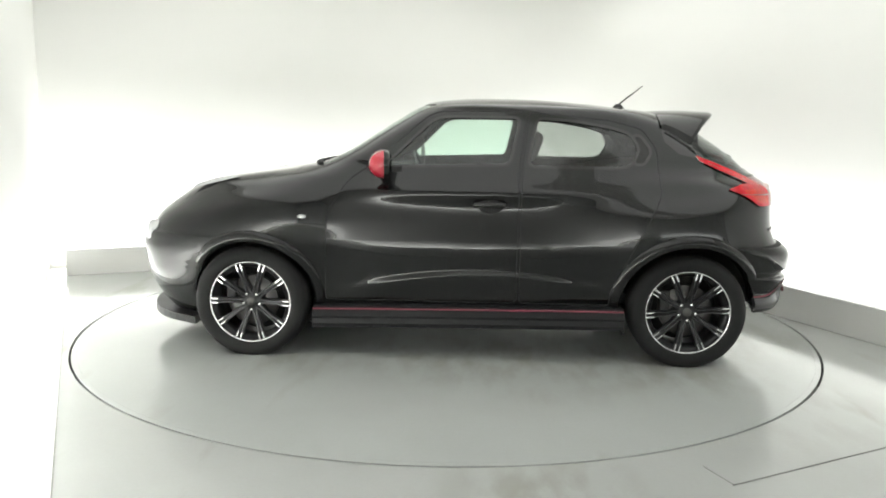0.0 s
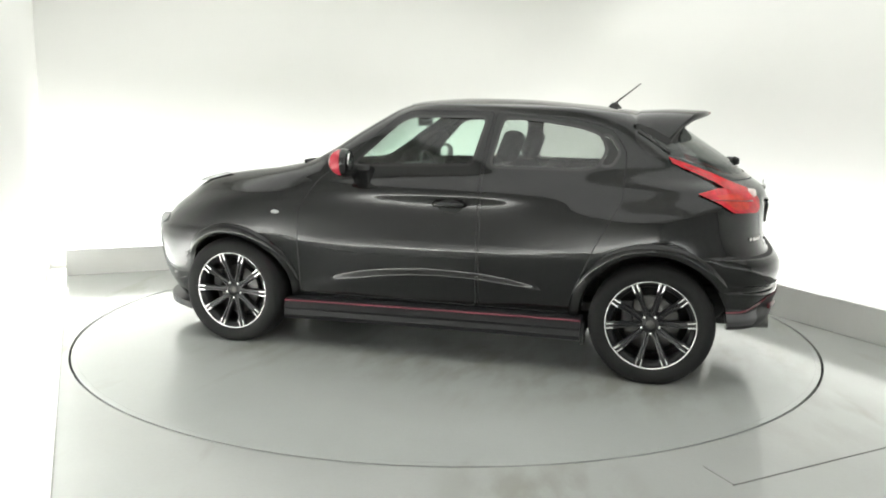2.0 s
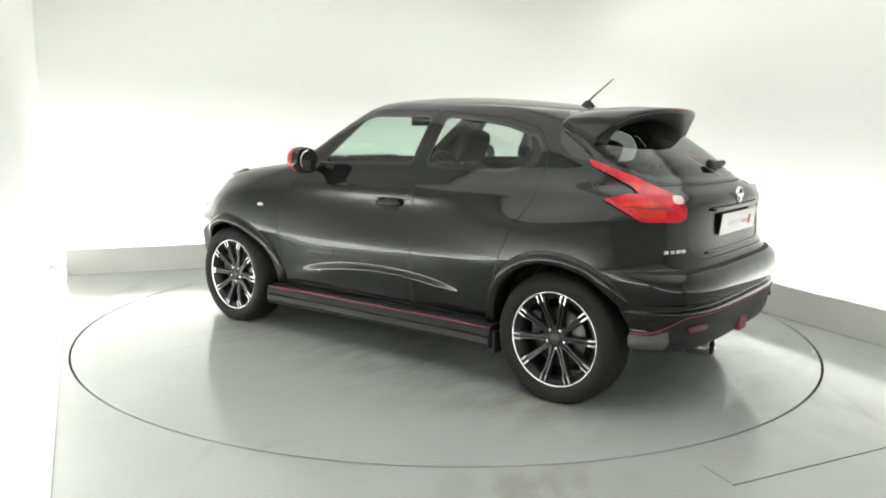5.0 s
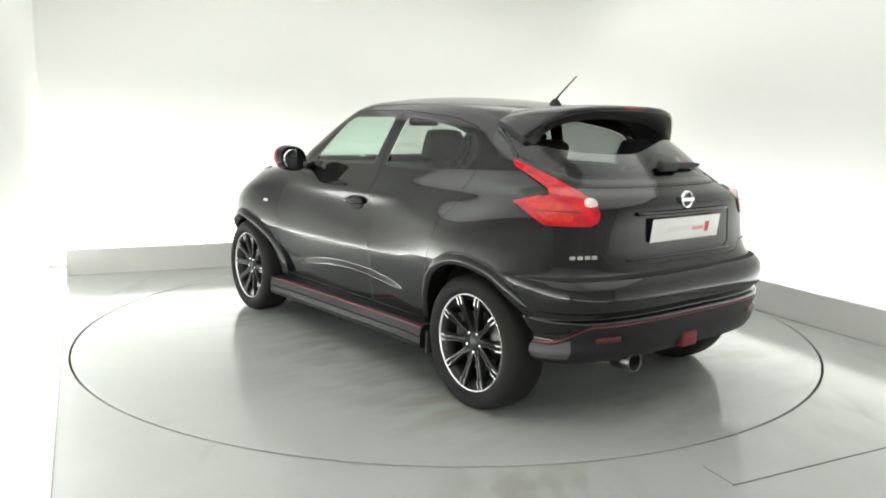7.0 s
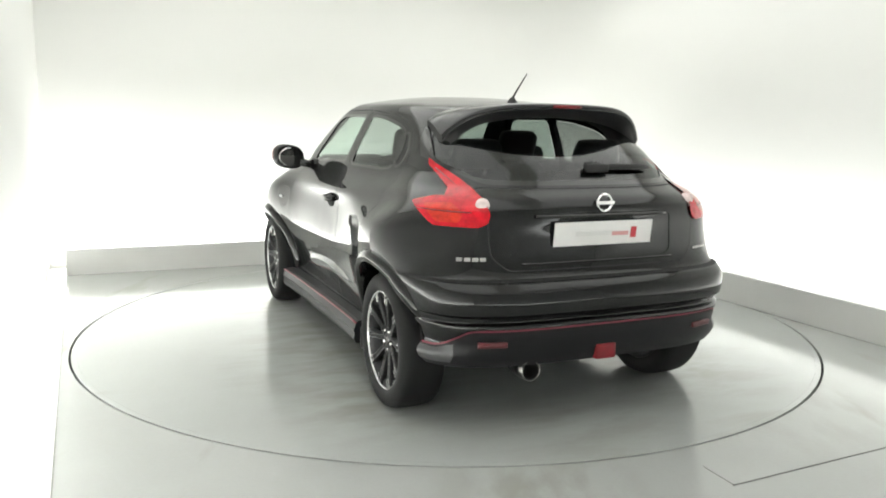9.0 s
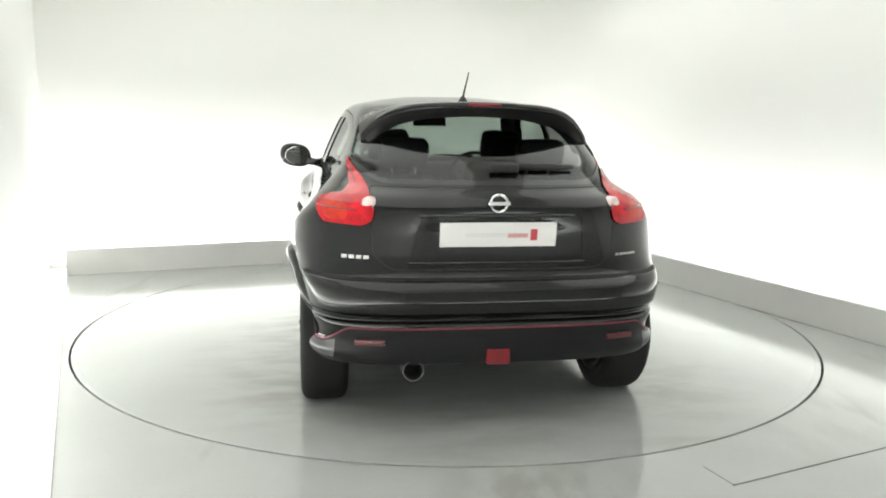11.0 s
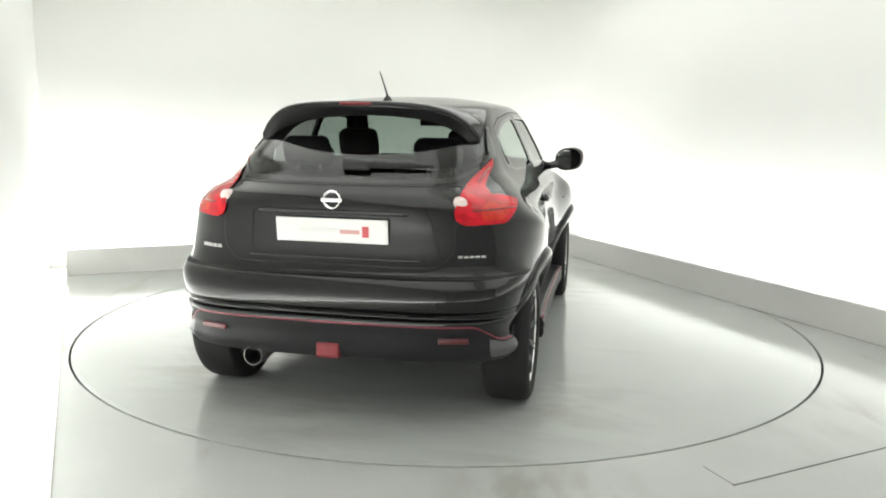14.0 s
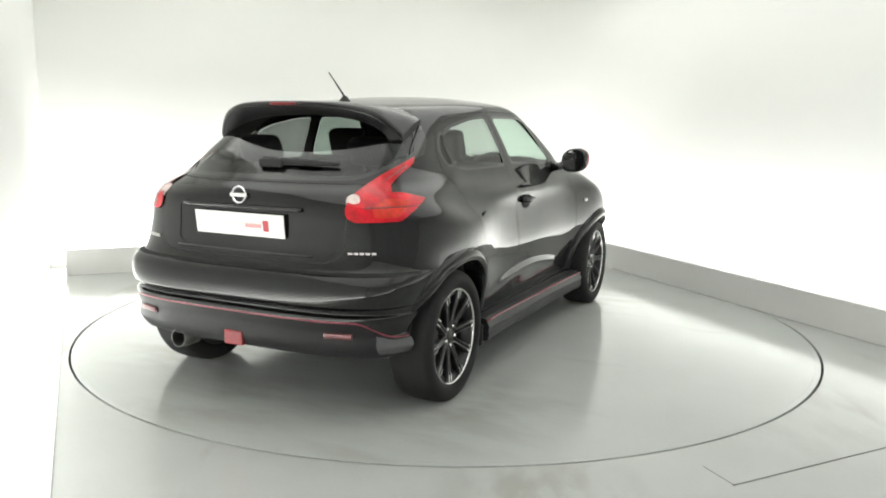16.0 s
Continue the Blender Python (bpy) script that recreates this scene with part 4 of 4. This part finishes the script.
foot.transform(Matrix.Translation((-0.945, 0, on_top(-0.945, 0).z)) @ Matrix.Diagonal((1.3, 0.8, 1, 1)))
part("antenna_foot", foot, M_DARK, antenna)

# number plate, garnish and emblem on the tailgate
px = on_rear(0, 0.893).x
plate_turn = Matrix.Rotation(radians(-7), 4, "Y")
plate = part("number_plate", box(px - 0.012, 0, 0.893, 0.006, 0.52, 0.109, 0.002, plate_turn), M_PLATE, gate, "white number plate with unreadable pale print", smooth=False)
part("plate_print", box(px - 0.0165, 0.03, 0.893, 0.002, 0.24, 0.020, 0, plate_turn), M_PLATE_GREY, plate, smooth=False)
part("plate_print", box(px - 0.0165, -0.085, 0.889, 0.002, 0.09, 0.018, 0, plate_turn), M_PLATE_PINK, plate, smooth=False)
part("plate_print", box(px - 0.0165, -0.158, 0.892, 0.002, 0.030, 0.050, 0, plate_turn), M_PLATE_RED, plate, smooth=False)
garnish = part("tailgate_garnish", join(*[tube([Vector((on_rear(0.345 * k / 12, 0.972).x - 0.008, 0.345 * k / 12, 0.974)) for k in range(-12, 13)], 0.009, 8, 1.0)]), M_GLOSS, gate)
# black bar standing in for the shadow line under the plate recess
part("recess_shade_line", tube([Vector((on_rear(0.40 * k / 12, 0.768).x - 0.001, 0.40 * k / 12, 0.768)) for k in range(-12, 13)], 0.006, 6), M_GLOSS, gate)
ex = on_rear(0, 1.028).x
bm2 = lathe([(0.032, 0.0), (0.032, 0.007), (0.036, 0.011), (0.040, 0.011), (0.043, 0.007), (0.043, 0.0)], 36, "X")
bm2.transform(Matrix.Translation((ex - 0.006, 0, 1.028)) @ Matrix.Rotation(math.pi, 4, "Z"))
emblem = part("emblem", join(bm2, box(ex - 0.014, 0, 1.028, 0.010, 0.098, 0.018, 0.003)), M_CHROME, gate, "round chrome emblem with a bar", smooth=False)

# rear wiper
base = Vector((on_rear(-0.02, 1.165).x, -0.02, 1.165))
pts = []
for k in range(13):
    y = -0.005 - 0.40 * k / 12
    z = 1.180 - 0.006 * k / 12
    pts.append(Vector((on_rear(y, z).x - 0.022, y, z)))
wiper = part("rear_wiper", tube(pts, [0.022, 0.021, 0.020] + [0.015] * 7 + [0.012, 0.010, 0.007], 8, 0.7), M_DARK, gate, "black rear wiper")
part("wiper_pivot", box(base.x - 0.016, -0.06, 1.172, 0.03, 0.13, 0.042, 0.014, None, 3), M_DARK, wiper)

# exhaust, tow cover lamp and diffuser blades
ex = lathe([(0.0415, 0.006), (0.0415, 0.0), (0.044, -0.002), (0.046, 0.0), (0.047, 0.05), (0.042, 0.12), (0.0, 0.125)], 36, "X")
tip = part("exhaust_tip", ex, M_PIPE, car, "round dull steel exhaust tip")
# the pipe's dark inside is coloured in with plain black
inner = part("exhaust_bore", lathe([(0.0, 0.11), (0.039, 0.11), (0.0412, 0.004)], 28, "X"), M_SEAL, tip, "bore coloured black for the shade inside")
tip.matrix_local = pose(-1.885, 0.374, 0.300, 0, 4, 0)
part("exhaust_pipe", tube([(-1.72, 0.37, 0.29), (-1.4, 0.37, 0.29), (-1.0, 0.30, 0.26)], 0.035, 10), M_DARK, car)
silencer = lathe([(0.0, -0.30), (0.09, -0.30), (0.105, -0.28), (0.105, 0.28), (0.09, 0.30), (0.0, 0.30)], 24)
silencer.transform(Matrix.Translation((-1.55, 0.22, 0.40)))
part("silencer", silencer, M_DARK, car)
fx = on_rear(0, 0.42).x
part("fog_lamp", box(fx + 0.012, 0.002, 0.360, 0.04, 0.108, 0.072, 0.010), M_FOG, car, "square red rear fog lamp", smooth=False)
part("rear_apron", box(-1.72, 0, 0.40, 0.05, 1.3, 0.14, 0.01), M_DARK, car)
for half in (1, -1):
    part("mud_flap", box(-0.905, half * 0.80, 0.24, 0.02, 0.10, 0.12, 0.006), M_DARK, car)

# windscreen wipers on the cowl
for y0, y1 in ((0.10, 0.58), (-0.45, 0.05)):
    pts = []
    for k in range(9):
        y = y0 + (y1 - y0) * k / 8
        hit = bare.ray_cast(Vector((3, y, 1.125)), Vector((-1, 0, 0)))[0]
        pts.append(Vector((hit.x + 0.02, y, 1.125)))
    part("windscreen_wiper", tube(pts, 0.010, 6), M_DARK, car)


# ---- cabin ----
def build_seat(name, x, y, lean, headrest, z=0.48):
    seat = part(name, box(x + 0.10, y, z, 0.50, 0.48, 0.18, 0.06, Matrix.Rotation(radians(-6), 4, "Y"), 3), M_SEAT, car, "black cloth seat")
    b = box(0, 0, 0.32, 0.15, 0.46, 0.66, 0.065, None, 3)
    for v in b.verts:
        if v.co.z > 0.35:
            v.co.y *= 1 - 0.35 * (v.co.z - 0.35)
    b.transform(Matrix.Translation((x - 0.15, y, z + 0.02)) @ Matrix.Rotation(radians(-lean), 4, "Y"))
    part("seat_back", b, M_SEAT, seat)
    top = Matrix.Translation((x - 0.15, y, z + 0.02)) @ Matrix.Rotation(radians(-lean), 4, "Y")
    h = box(0.02, 0, 0.76, 0.10, 0.25, headrest, 0.05, None, 3)
    h.transform(top)
    part("headrest", h, M_SEAT, seat)
    for s in (-1, 1):
        part("headrest_post", tube([top @ Vector((0.01, s * 0.06, 0.60)), top @ Vector((0.01, s * 0.06, 0.72))], 0.007, 6), M_STEEL, seat)
    return seat


for y in (0.35, -0.35):
    build_seat("front_seat", 0.02, y, 20, 0.19, 0.50)
    build_seat("rear_seat", -0.80, y, 24, 0.15, 0.50)
dash = box(0.62, 0, 0.98, 0.42, 1.30, 0.20, 0.06, Matrix.Rotation(radians(8), 4, "Y"), 3)
part("dashboard", dash, M_CABIN, car, "dark grey dashboard")
ring = lathe([(0.170, 0.0), (0.178, 0.011), (0.190, 0.011), (0.196, 0.0), (0.190, -0.011), (0.178, -0.011), (0.170, 0.0)], 36, "X")
ring.transform(Matrix.Translation((0.36, -0.35, 1.00)) @ Matrix.Rotation(radians(22), 4, "Y"))
wheel_ring = part("steering_wheel", ring, M_CABIN, car, "dark steering wheel on the driver's side")
part("steering_boss", box(0.385, -0.35, 0.995, 0.05, 0.30, 0.07, 0.02, Matrix.Rotation(radians(22), 4, "Y")), M_CABIN, wheel_ring)
part("cabin_mirror", box(0.30, 0, 1.385, 0.03, 0.23, 0.06, 0.012), M_CABIN, car, "black rear-view mirror")
part("mirror_stalk", tube([(0.31, 0, 1.39), (0.36, 0, 1.46)], 0.012, 8), M_CABIN, car)
part("parcel_shelf", box(-1.36, 0, 1.06, 0.52, 1.10, 0.03, 0.01), M_CABIN, car)
part("cabin_floor", box(-0.2, 0, 0.36, 2.2, 1.36, 0.06, 0.01), M_CABIN, car)
part("bulkhead", box(0.92, 0, 0.70, 0.05, 1.36, 0.70, 0.01), M_CABIN, car)


def motions():
    start, rate = 176.795, -7.0134
    off = Vector((-0.1719, 0.1158, 0))
    rows, disc = [], []
    for k in range(17):
        yaw = start + rate * k
        m = pose(0, 0, 0, 0, 0, yaw)
        rows.append((float(k), m @ Matrix.Translation(off)))
        disc.append((float(k), m))
    walk(car, rows)
    walk(turntable, disc)


motions()
